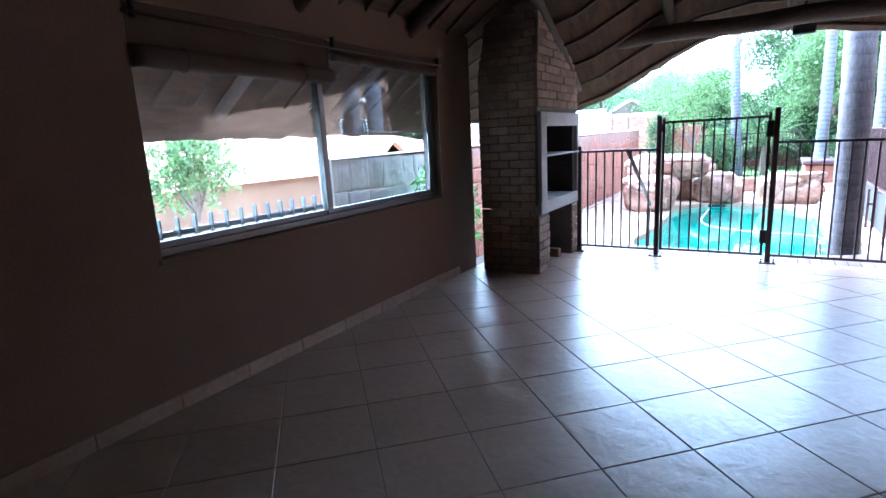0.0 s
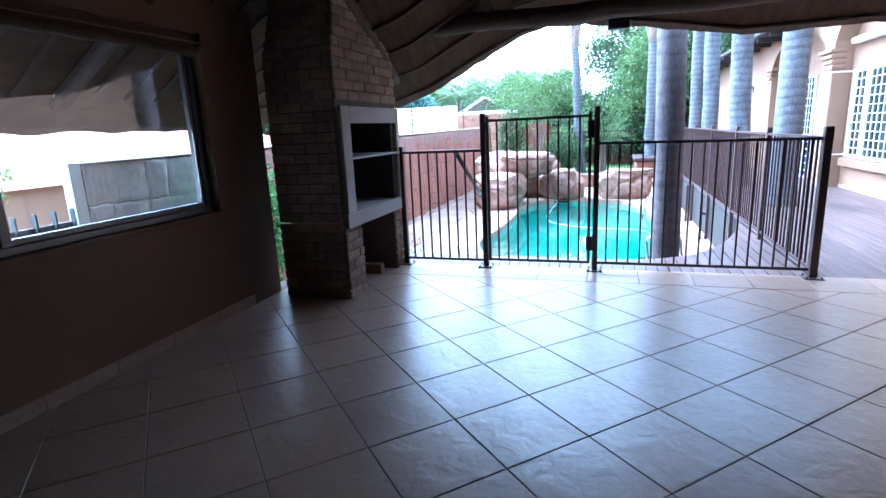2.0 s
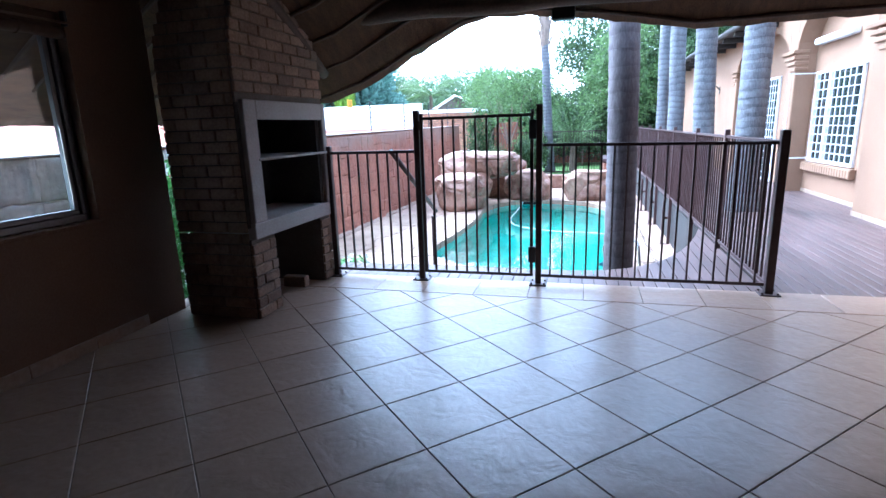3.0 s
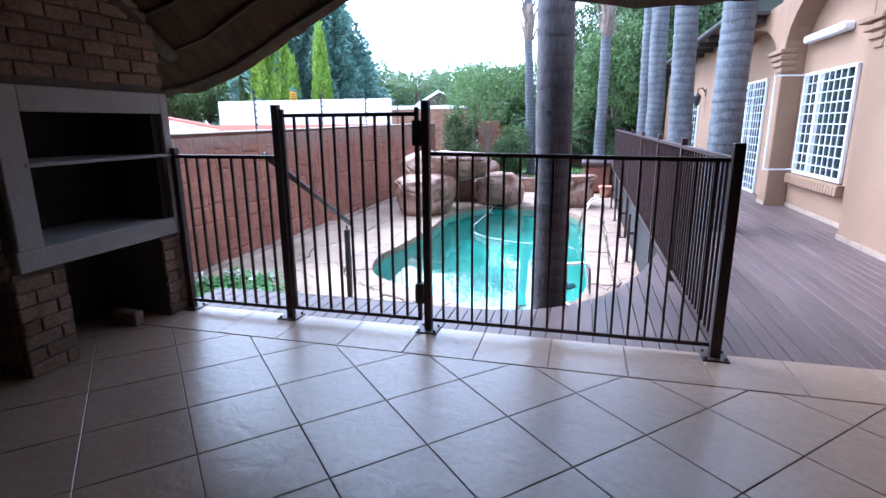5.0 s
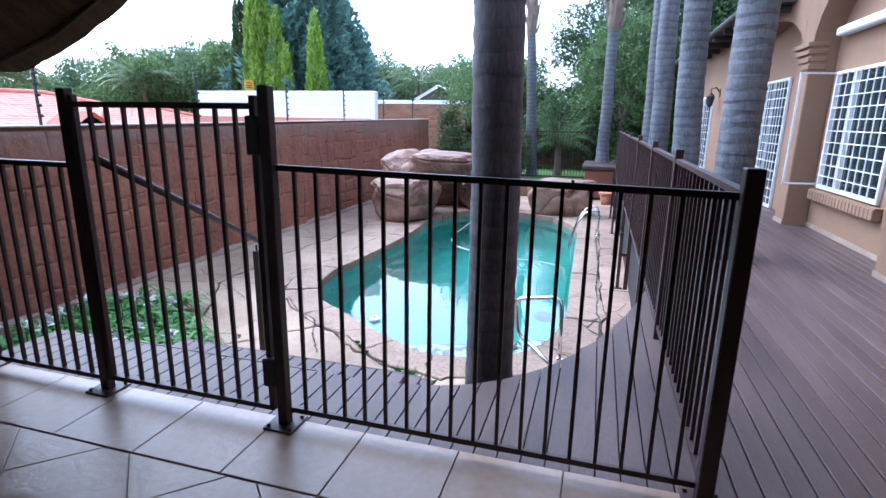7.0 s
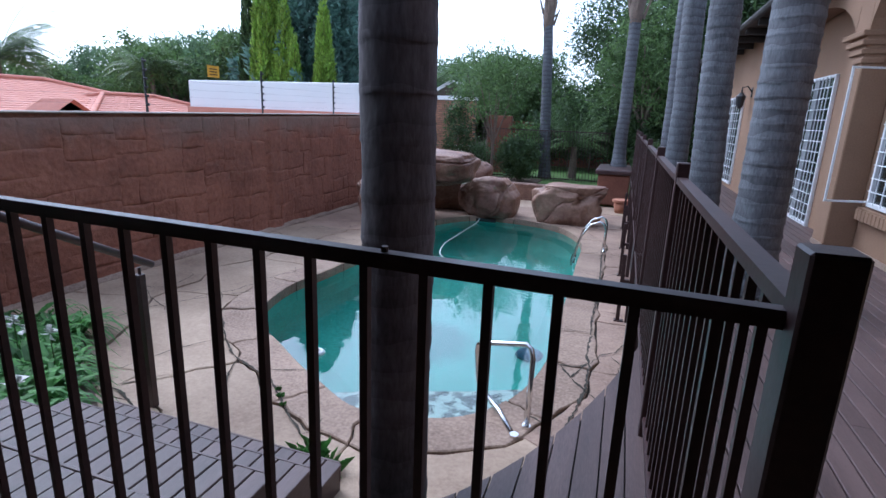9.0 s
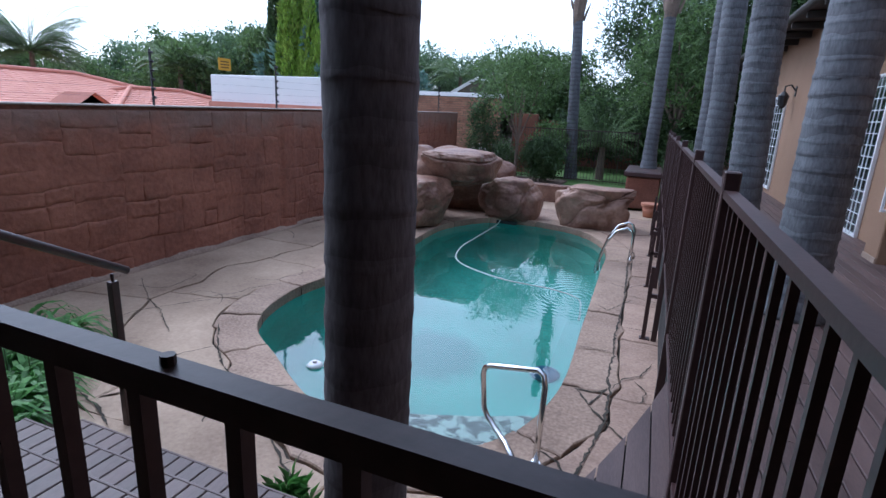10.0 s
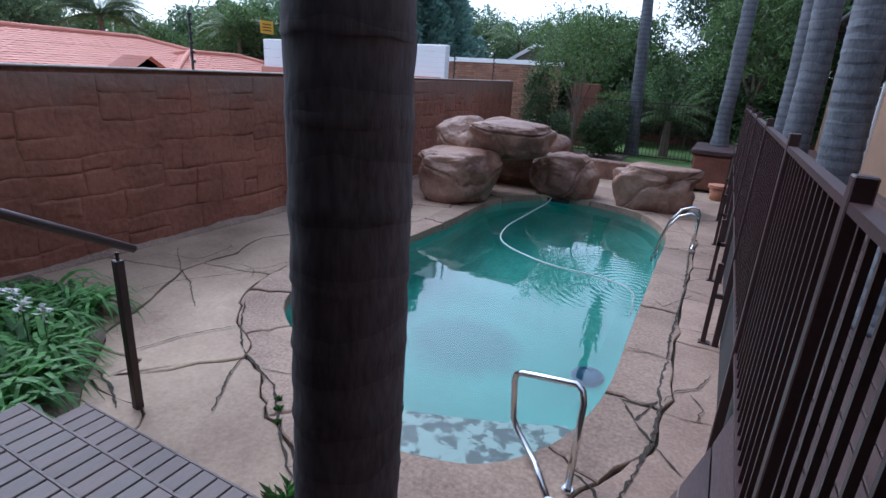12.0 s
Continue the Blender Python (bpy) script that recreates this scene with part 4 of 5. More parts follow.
part("slot", bx(-1.4, -0.9, 16.66, 16.74, -0.86, -0.79, bev=0.006), M_BLACK, intake)


# ---- boulders of the waterfall ----
def boulder(name, c, r, seed, label, flat=0.0, rough=0.09, blunt=0.78, under=0.0, cracks=()):
    """A smooth moulded rock; under: how far it draws in towards its foot; cracks: planes (normal, offset) of carved grooves."""
    bm = B()
    bmesh.ops.create_icosphere(bm, subdivisions=6, radius=1.0)
    s = Vector((seed * 7.3, seed * 3.1, seed))
    for v in bm.verts:
        d = v.co.normalized()
        q = Vector([math.copysign(abs(a) ** blunt, a) for a in d])
        k = 1 + rough * 1.9 * noise.noise(d * 1.2 + s) + rough * 0.7 * noise.noise(d * 2.7 + s) + 0.02 * noise.noise(d * 8 + s)
        ridge = abs(noise.noise(d * 1.7 + s * 2 + 0.25 * Vector((noise.noise(d * 5), noise.noise(d * 5 + s), 0))))
        k -= 0.028 * max(0.0, 1 - ridge / 0.025)
        for n, off in cracks:
            e = abs(d.dot(Vector(n).normalized()) - off + 0.07 * noise.noise(d * 2.6 + s) + 0.02 * noise.noise(d * 11 + s))
            k -= 0.1 * max(0.0, 1 - e / 0.028)
        p = q * k
        if flat and p.z > flat:
            p.z = flat + (p.z - flat) * 0.3
        w = 1 - under * max(0.0, 0.5 - 0.5 * p.z) ** 1.3
        v.co = Vector((p.x * r[0] * w, p.y * r[1] * w, p.z * r[2])) + Vector(c)
    low = GROUND - 0.02
    for v in bm.verts:
        if v.co.z < low and c[2] - r[2] < low + 0.4:
            v.co.z = low
    return solid(name, bm, M_ROCK, label, "boulder", "waterfall boulders", smooth=True)


boulder("boulder", (-2.7, 15.12, -0.31), (0.76, 0.68, 0.57), 1, "large rounded moulded-rock boulder beside the pool", 0.8, 0.13, 0.7, 0.25, (((0.35, -0.3, 1.0), 0.36),))
boulder("boulder", (-2.95, 15.95, 0.16), (0.58, 0.55, 0.52), 6, "rounded moulded-rock shoulder beside the capping slab", 0.0, 0.12, 0.8, 0.0, (((0.4, -0.2, 1.0), 0.2),))
boulder("boulder", (-2.05, 16.2, 0.36), (0.82, 0.78, 0.38), 2, "overhanging moulded-rock slab capping the waterfall", 0.72, 0.1, 0.66, 0.12, (((0.15, -0.2, 1.0), 0.42), ((1.0, 0.4, 0.2), -0.35)))
boulder("boulder", (-2.5, 17.6, -0.2), (1.1, 0.6, 0.75), 3, "dark rear moulded rock under the capping slab", 0.0, 0.14)
boulder("boulder", (-1.2, 17.1, -0.4), (0.62, 0.5, 0.5), 4, "small cracked moulded rock beside the waterfall", 0.0, 0.16, 0.74, 0.0, (((1.0, 0.2, -0.7), 0.25),))
boulder("boulder", (0.62, 17.05, -0.44), (0.84, 0.58, 0.57), 5, "wide wedge-shaped moulded boulder with a diagonal crack", 0.85, 0.2, 0.7, 0.36, (((1.0, -0.2, -1.1), -0.05), ((0.15, 0.1, 1.0), 0.62)))

# ---- boundary wall of moulded rock ----
WX, WTOP = -4.35, 1.225


def wall_top(y):
    return 1.225 + 0.014 * max(0.0, min(y, 22.0) - 9.2)


def tilted(bm):
    """Lifts what stands at the wall's top to the wall's gentle rise."""
    for v in bm.verts:
        if v.co.z > 1.0:
            v.co.z += wall_top(v.co.y) - WTOP
    return bm


bwall = structure("boundary_wall", tilted(bx(WX - 0.22, WX - 0.03, 4.6, 22.0, GROUND - 0.1, WTOP)), M_WALLJOINT, "reddish brown moulded-rock garden wall with carved joints", "wall")
part("wall_coping", tilted(bx(WX - 0.25, WX + 0.012, 4.58, 22.0, WTOP, WTOP + 0.022, bev=0.008)), M_COPE, bwall, "weathered grey coping")
rects = []


def split(y0, y1, z0, z1, depth):
    w, h = y1 - y0, z1 - z0
    if (w < 0.55 and h < 0.42) or depth > 9 or (w * h < 0.2 and random.random() < 0.45):
        rects.append((y0, y1, z0, z1))
    elif w > h * random.uniform(1.0, 1.9):
        m = y0 + w * random.uniform(0.35, 0.65)
        split(y0, m, z0, z1, depth + 1)
        split(m, y1, z0, z1, depth + 1)
    else:
        m = z0 + h * random.uniform(0.35, 0.65)
        split(y0, y1, z0, m, depth + 1)
        split(y0, y1, m, z1, depth + 1)


def steps_across(a, b, n):
    """Close steps at the two ends and even ones between."""
    return [a, a + 0.006, a + 0.012, a + 0.022] + [a + 0.022 + (b - a - 0.044) * k / n for k in range(1, n)] + [b - 0.022, b - 0.012, b - 0.006, b]


def wall_stone(y0, y1, z0, z1):
    """One moulded stone: its edges sink into joints that are cut deep here and nearly filled there."""
    ys, zs = steps_across(y0, y1, 8), steps_across(z0, z1, 7)
    lift, ty, tz = random.uniform(0.0, 0.007), random.gauss(0, 0.012), random.gauss(0, 0.018)
    bm, grid = B(), []
    for y in ys:
        col = []
        for z in zs:
            p = Vector((0.0, y, z))
            e = min(y - y0, y1 - y, z - z0, z1 - z)
            inner = min(1.0, e / 0.022)
            across = min(z - z0, z1 - z) < min(y - y0, y1 - y)
            cutd = max(0.0, 0.1 + 1.9 * noise.noise(p * 2.1 + Vector((3, 0, 0))) + (0.2 if across else -0.05)) * 0.017 + 0.0005
            x = WX + 0.022 * noise.noise(p * 1.1) + 0.012 * noise.noise(p * 4.0) + 0.007 * noise.noise(p * 13.0)
            x += (lift + ty * (y - (y0 + y1) / 2) + tz * (z - (z0 + z1) / 2)) * inner - cutd * (1 - inner) ** 1.5
            if 13.35 < y < 13.75:
                x += 0.035 * min(1.0, (y - 13.35) / 0.04, (13.75 - y) / 0.04)
            warp = Vector((noise.noise(p * 1.5 + Vector((5, 0, 0))), noise.noise(p * 1.5 + Vector((0, 5, 9))))) * 0.04 + Vector((noise.noise(p * 8 + Vector((1, 0, 0))), noise.noise(p * 8 + Vector((0, 1, 9))))) * 0.022
            h = (z - GROUND + 0.05) / (WTOP - GROUND + 0.05)
            col.append(bm.verts.new((x, y + warp.x, z + warp.y * min(1.0, 6 * (1 - h)) + (wall_top(y) - WTOP) * h)))
        grid.append(col)
    for a, b in zip(grid, grid[1:]):
        for k in range(len(zs) - 1):
            bm.faces.new((a[k], b[k], b[k + 1], a[k + 1]))
    # stones behind the window take the paler glare colour
    part("wall_stone", bm, M_WALLGLARE if y1 < 7.2 else M_WALLROCK, bwall, "", True)


# rough footing where the wall meets the terrace
foot, prev = B(), None
for k in range(290):
    y = 4.7 + 0.0595 * k
    w, h = 0.05 + 0.05 * abs(noise.noise((y * 1.7, 2, 0))) + 0.012 * noise.noise((y * 9, 2, 0)), 0.035 + 0.06 * abs(noise.noise((y * 1.1, 7, 0))) + 0.01 * noise.noise((y * 11, 7, 0))
    cur = [foot.verts.new(p) for p in ((WX - 0.02, y, GROUND - 0.03), (WX + w + 0.03, y, GROUND - 0.03), (WX + w, y, GROUND + h * 0.55), (WX - 0.02, y, GROUND + h + 0.02))]
    if prev:
        for a in range(3):
            foot.faces.new((prev[a], prev[a + 1], cur[a + 1], cur[a]))
    prev = cur
part("footing", foot, M_COPING, bwall, "rough weathered footing", True)
for k in range(12):
    split(4.6 + k * 1.45, 4.6 + (k + 1) * 1.45, GROUND - 0.05, WTOP, 0)
for a in rects:
    wall_stone(*a)


# ---- electric fence on the wall ----
efence = thing("electric_fence", (WX - 0.1, 12, WTOP + 0.06), "thin black electric fence posts and wires on the wall", "electric fence")
EP = [8.6, 11.0, 13.4, 15.8, 18.2, 20.6]
for y in EP:
    p = part("fence_post", tilted(bar(B(), (WX - 0.1, y, WTOP - 0.2), (WX - 0.1, y, WTOP + 0.75), 0.022)), M_BLACK, efence)
    for k in range(6):
        part("insulator", tilted(tube(B(), [(WX - 0.1, y - 0.012, WTOP + 0.16 + k * 0.11), (WX - 0.06, y + 0.012, WTOP + 0.16 + k * 0.11)], 0.017, 6)), M_BLACK, p)
for k in range(6):
    part("wire", tilted(tube(B(), [(WX - 0.07, 5.0 + 1.7 * q, WTOP + 0.16 + k * 0.11) for q in range(11)], 0.0012, 4)), M_BLACK, efence)
sign = thing("warning_sign", (WX - 0.06, 12.2, WTOP + 0.7), "small yellow warning sign hung on the fence wires", "sign")
part("plate", bx(WX - 0.062, WX - 0.056, 12.1, 12.34, WTOP + 0.62, WTOP + 0.79), M_YELLOW, sign)
for k in range(3):
    part("lettering", bx(WX - 0.0555, WX - 0.0545, 12.14, 12.3, WTOP + 0.655 + k * 0.04, WTOP + 0.668 + k * 0.04), M_BLACK, sign)
palis = thing("palisade_fence", (WX, 2, 0), "pale palisade fence with pointed uprights beyond the window", "fence")
for k in range(34):
    y = -1.0 + k * 0.165
    part("pale", bar(B(), (WX, y, GROUND), (WX, y, 0.86), 0.05, 0.014), M_PALIS, palis)
for z in (-0.2, 0.72):
    part("rail", bar(B(), (WX - 0.02, -1.1, z), (WX - 0.02, 4.6, z), 0.02, 0.05), M_PALIS, palis)
part("gate_post", bx(WX - 0.05, WX + 0.05, 4.45, 4.56, GROUND, 1.25), M_WHITEWALL, palis)
structure("driveway", bx(-14.0, -2.95, -8.0, 7.0, GROUND - 0.05, GROUND - 0.02), M_DRIVE, "pale concrete paving outside the window", "paving")


# ---- house ----
def wall_arch(bm, x0, x1, y0, y1, spring, rise, top, n=14):
    """Wall over an arched opening between y0 and y1."""
    c, r = (y0 + y1) / 2, (y1 - y0) / 2
    pts = [(c - r * math.cos(math.pi * k / n), spring + rise * math.sin(math.pi * k / n)) for k in range(n + 1)]
    for (a, za), (b, zb) in zip(pts, pts[1:]):
        v = [bm.verts.new(p) for p in ((x0, a, za), (x0, b, zb), (x0, b, top), (x0, a, top), (x1, a, za), (x1, b, zb), (x1, b, top), (x1, a, top))]
        for q in ((0, 1, 2, 3), (4, 7, 6, 5), (0, 4, 5, 1), (3, 2, 6, 7)):
            bm.faces.new([v[i] for i in q])


HX, RX = 4.1, 4.42
house = thing("house", (5, 14, 0), "single-storey peach plastered house with arched bays", "house")
for a in ((6.2, 10.2, -0.1, 4.3), (13.0, 13.4, -0.1, 4.3), (17.0, 26.0, -0.1, 3.3)):
    part("pier", bx(HX, RX, *a, bev=0.012), M_HOUSE, house)
for y0, y1, rise, top in ((10.2, 13.0, 0.9, 4.3), (13.4, 17.0, 0.65, 3.3)):
    arch = B()
    wall_arch(arch, HX, RX, y0, y1, 2.45, rise, top)
    bmesh.ops.remove_doubles(arch, verts=arch.verts[:], dist=0.0005)
    part("arch", arch, M_HOUSE, house, "wide plastered arch")
part("recess_wall", bx(RX, RX + 0.3, 6.2, 26.0, -0.1, 3.3), M_HOUSE, house)
part("end_wall", bx(RX + 0.3, 9.0, 25.8, 26.0, -0.1, 3.3), M_HOUSE, house)
for y0, y1, way in ((9.9, 10.2, 1), (13.0, 13.4, 1), (17.0, 17.3, -1)):
    for k in range(4):
        a, b = (y0 - 0.02, y1 - 0.14 + 0.12 * k) if way > 0 else (y0 + 0.14 - 0.12 * k, y1 + 0.02)
        part("corbel", bx(HX - 0.02 - 0.012 * k, HX + 0.2, a, b, 2.17 + 0.1 * k, 2.235 + 0.1 * k, bev=0.01), M_HOUSE, house)
eave = part("eave", bx(3.52, 4.25, 14.0, 26.6, 3.24, 3.3), M_FASCIA, house, "dark eave boards")
part("gutter", tube(B(), [(3.54, 14.0, 3.28), (3.54, 26.6, 3.28)], 0.07, 10), M_FASCIA, eave)
for k in range(12):
    part("rafter_end", bx(3.56, 4.1, 14.2 + k * 1.05, 14.26 + k * 1.05, 3.12, 3.235, bev=0.006), M_FASCIA, eave)
rf = B()
v = [rf.verts.new(p) for p in ((3.48, 13.95, 3.32), (3.48, 26.7, 3.32), (8.4, 26.7, 5.7), (8.4, 13.95, 5.7))]
rf.faces.new(v)
bmesh.ops.solidify(rf, geom=rf.faces[:], thickness=0.06)
part("roof", rf, M_ROOFGREEN, house, "dark green metal roof sheet")
for x, y0, y1 in ((HX, 6.3, 10.2), (RX, 10.2, 13.0), (HX, 13.0, 13.4)):
    n = max(1, int((y1 - y0) / 0.3))
    for k in range(n):
        part("plinth_tile", bx(x - 0.012, x, y0 + (y1 - y0) * k / n + 0.003, y0 + (y1 - y0) * (k + 1) / n - 0.003, -0.05, 0.045, bev=0.003), M_SKIRT, house)


def grille_window(name, x, y0, y1, z0, z1, nx, nz, label):
    w = part(name, bx(x - 0.012, x - 0.004, y0, y1, z0, z1), M_PANE, house, label)
    m = y0 + (y1 - y0) * 0.66
    for a in ((y0 - 0.02, y0 + 0.022, z0, z1), (y1 - 0.022, y1 + 0.02, z0, z1), (y0 - 0.02, y1 + 0.02, z0 - 0.03, z0 + 0.02), (y0 - 0.02, y1 + 0.02, z1 - 0.022, z1 + 0.02), (m - 0.02, m + 0.02, z0, z1)):
        part("frame", bx(x - 0.05, x - 0.002, *a, bev=0.004), M_WHITE, w)
    for k in range(1, nx):
        y = y0 + (y1 - y0) * k / nx
        part("grille_bar", bar(B(), (x - 0.06, y, z0), (x - 0.06, y, z1), 0.011), M_WHITE, w)
    for k in range(1, nz):
        z = z0 + (z1 - z0) * k / nz
        part("grille_bar", bar(B(), (x - 0.062, y0, z), (x - 0.062, y1, z), 0.011), M_WHITE, w)
    return w


w1 = grille_window("window", RX, 11.08, 12.76, 0.6, 2.1, 9, 10, "white steel window behind a square grille")
for k in range(20):
    part("sill_brick", bx(RX - 0.1, RX, 10.98 + k * 0.096, 10.98 + k * 0.096 + 0.082, 0.4, 0.53, bev=0.008), M_HOUSE, w1)
part("sill_bed", bx(RX - 0.085, RX, 10.97, 12.9, 0.53, 0.548, bev=0.004), M_HOUSE, w1)
part("open_sash", bar(B(), (RX - 0.03, 12.78, 2.1), (3.92, 12.66, 2.1), 0.022), M_WHITE, w1, "open white steel casement")
for a, b in (((RX - 0.03, 12.78, 0.62), (3.92, 12.66, 0.62)), ((3.92, 12.66, 0.61), (3.92, 12.66, 2.11)), ((RX - 0.03, 12.78, 0.61), (RX - 0.03, 12.78, 2.11))):
    part("sash_bar", bar(B(), a, b, 0.022), M_WHITE, w1)
part("awning_box", bx(RX - 0.14, RX, 11.42, 12.8, 2.57, 2.68, bev=0.02), M_WHITE, house, "white roller awning box")
grille_window("door", RX, 14.71, 15.93, 0.0, 2.18, 8, 14, "glazed door behind a white security grille")
grille_window("window", HX, 19.4, 21.2, 0.12, 2.09, 7, 11, "glazed door behind a white security grille")
lamp = part("wall_lamp", tube(B(), [(HX, 18.75, 2.15), (HX - 0.1, 18.75, 2.27), (HX - 0.2, 18.75, 2.24), (HX - 0.2, 18.75, 2.1)], 0.016, 8), M_BLACK, house, "black wall lantern")
part("backplate", bx(HX - 0.015, HX, 18.7, 18.8, 2.05, 2.25, bev=0.004), M_BLACK, lamp)
part("lantern", tube(B(), [(HX - 0.2, 18.75, 2.14), (HX - 0.2, 18.75, 2.06), (HX - 0.2, 18.75, 1.86), (HX - 0.2, 18.75, 1.8)], [0.03, 0.1, 0.07, 0.02], 8), M_BLACK, lamp)


# ---- palms ----
def palm_trunk(x, y, z0, z1, r0, r1, lean=(0, 0), label="", seed=0, spacing=0.115):
    bm, pts, rs, scars = B(), [], [], []
    h = z1 - z0
    step, z = 0.03, 0.0
    phase = 0.0
    while z <= h:
        u = z / h
        r = r0 + (r1 - r0) * u + 0.35 * r0 * math.exp(-z / 0.22)
        pitch = spacing + 0.03 * noise.noise((z * 2, seed, 0))
        phase += step / pitch
        if int(phase) > int(phase - step / pitch) and z < 5.0:
            scars.append(len(pts))
        f = phase % 1.0
        r *= 1 + (0.012 if spacing > 0.15 else 0.03) * (1 - f) ** 3 + 0.012 * noise.noise((z * 9, seed, 3))
        pts.append((x + lean[0] * u + 0.02 * noise.noise((z * 0.8, seed, 1)), y + lean[1] * u + 0.02 * noise.noise((z * 0.8, seed, 2)), z0 + z))
        rs.append(r)
        z += step
    tube(bm, pts, rs, 22)
    for v in bm.verts:
        v.co += Vector((0.006 * noise.noise(v.co * 14), 0.006 * noise.noise(v.co * 14 + Vector((4, 0, 0))), 0.012 * noise.noise(v.co * 6)))
    ob = thing("palm_tree", (x, y, z0), label or "tall grey ringed palm trunk", "palm tree", "palms by the pool")
    bark = M_PALMDARK if spacing > 0.15 else M_PALM
    part("trunk", bm, bark, ob, "", True)
    for k in scars:
        a, ring = Vector(pts[k]), B()
        tube(ring, [a + Vector((0, 0, dz)) for dz in (-0.016, -0.004, 0.012)], [rs[k] * q for q in (1.004, 1.016, 1.0)], 22, False)
        for v in ring.verts:
            v.co.z += 0.012 * noise.noise(v.co * 9) + 0.006 * noise.noise(v.co * 30)
        part("leaf_scar", ring, bark, ob, "", True)
    return ob


palm_trunk(0.828, 7.34, GROUND - 0.03, 6.5, 0.15, 0.142, (-0.1, 0.1), "dark ringed palm trunk beside the deck edge", 1, 0.19)
palm_trunk(2.81, 10.6, DECK, 6.5, 0.195, 0.185, (0.03, 0.0), "thick grey ringed palm trunk rising through the deck", 2)
palm_trunk(2.74, 13.3, DECK, 6.5, 0.2, 0.175, (-0.25, 0.0), "", 3)
palm_trunk(2.55, 15.7, DECK, 6.8, 0.185, 0.16, (-0.15, 0.0), "", 4)
palm_trunk(2.55, 18.2, DECK, 7.0, 0.16, 0.13, (-0.1, 0.0), "slim pale ringed palm trunk beside the deck", 5)
tallF = palm_trunk(1.52, 21.3, 0.2, 7.2, 0.17, 0.13, (0.0, 0.0), "tall palm trunk rising from a stone planter", 6)
tallG = palm_trunk(-1.0, 24.6, GROUND, 7.5, 0.2, 0.13, (-0.45, 0.0), "tall slim palm trunk on the back lawn", 7)


def frond_sheath(palm, x, y, z0, z1, r):
    """The frayed sheath of old frond stubs round the top of a trunk."""
    part("sheath", tube(B(), [(x, y, z0), (x, y, z0 + 0.3), (x + 0.02, y, (z0 + z1) / 2), (x, y, z1)], [r * 1.0, r * 1.25, r * 1.5, r * 1.2], 12), M_BARK, palm, "frayed brown sheath of old frond stubs", True)
    for k in range(14):
        a, z = 2.4 * k, z0 + 0.2 + (z1 - z0) * k / 16
        c, s = math.cos(a), math.sin(a)
        part("frond_stub", tube(B(), [(x + r * 1.3 * c, y + r * 1.3 * s, z), (x + r * 2.1 * c, y + r * 2.1 * s, z + 0.35), (x + r * 2.6 * c, y + r * 2.6 * s, z + 0.55)], [0.05, 0.035, 0.012], 5), M_BARK, palm)


frond_sheath(tallF, 1.52, 21.3, 3.9, 5.4, 0.14)
frond_sheath(tallG, -1.3, 24.6, 4.3, 5.8, 0.14)


# ---- foliage ----
def leaf_cloud(centres, radii, count, size, seed, droop=0.3, flat=0.55, clumps=52):
    """Vertices and faces of many small leaves in uneven clumps."""
    rng = np.random.default_rng(seed)
    verts = []
    per = max(1, count // (len(centres) * clumps))
    for c, r in zip(centres, radii):
        d = rng.normal(size=(clumps, 3))
        d /= np.linalg.norm(d, axis=1)[:, None]
        cc = np.array(c) + d * np.array(r) * rng.uniform(0.45, 1.0, (clumps, 1))
        cr = np.mean(r) * rng.uniform(0.11, 0.27, clumps)
        for q, k in zip(cc, cr):
            p = q + rng.normal(size=(per, 3)) * k * np.array((1, 1, 0.75))
            a = rng.normal(size=(per, 3))
            a[:, 2] -= droop
            a /= np.linalg.norm(a, axis=1)[:, None]
            b = np.cross(a, rng.normal(size=(per, 3)))
            b /= np.linalg.norm(b, axis=1)[:, None]
            s = size * rng.uniform(0.6, 1.3, (per, 1))
            verts.append(np.stack([p - a * s, p + b * s * flat * 0.5, p + a * s, p - b * s * flat * 0.5], 1).reshape(-1, 3))
    v = np.concatenate(verts)
    n = len(v) // 4
    return v, [(4 * i, 4 * i + 1, 4 * i + 2, 4 * i + 3) for i in range(n)]


def leaves(name, parent, cloud, material, label=""):
    o = ORIGIN[parent.name]
    me = bpy.data.meshes.new(name)
    me.from_pydata((cloud[0] - np.array(o)).tolist(), [], cloud[1])
    me.materials.append(material)
    ob = new(name, me)
    ob.parent = parent
    ORIGIN[ob.name] = o
    return tagged(ob, label)


def tree(x, y, z0, h, r, seed, material, label, leaf=0.16, count=9000, trunk=0.16, group="garden trees", low=0.42):
    rng = random.Random(seed)
    ob = thing("tree", (x, y, z0), label, "tree", group)
    cs, rs = [], []
    tb = B()
    tube(tb, [(x, y, z0), (x + 0.1 * rng.uniform(-1, 1), y, z0 + h * 0.3), (x + 0.2 * rng.uniform(-1, 1), y, z0 + h * 0.62)], [trunk, trunk * 0.8, trunk * 0.5], 8)
    for k in range(7):
        a = 2 * math.pi * k / 7 + rng.uniform(-0.4, 0.4)
        d = r * rng.uniform(0.35, 0.7)
        c = (x + d * math.cos(a), y + d * math.sin(a), z0 + h * rng.uniform(low, 0.82))
        cs.append(c)
        rs.append((r * rng.uniform(0.38, 0.6), r * rng.uniform(0.38, 0.6), h * rng.uniform(0.14, 0.24)))
        tube(tb, [(x, y, z0 + h * 0.3), ((x + c[0]) / 2, (y + c[1]) / 2, z0 + h * 0.5), c], [trunk * 0.5, trunk * 0.3, trunk * 0.12], 6)
    cs.append((x, y, z0 + h * 0.84))
    rs.append((r * 0.5, r * 0.5, h * 0.16))
    part("trunk", tb, M_BARK, ob)
    leaves("crown", ob, leaf_cloud(cs, rs, count, leaf, seed), material)
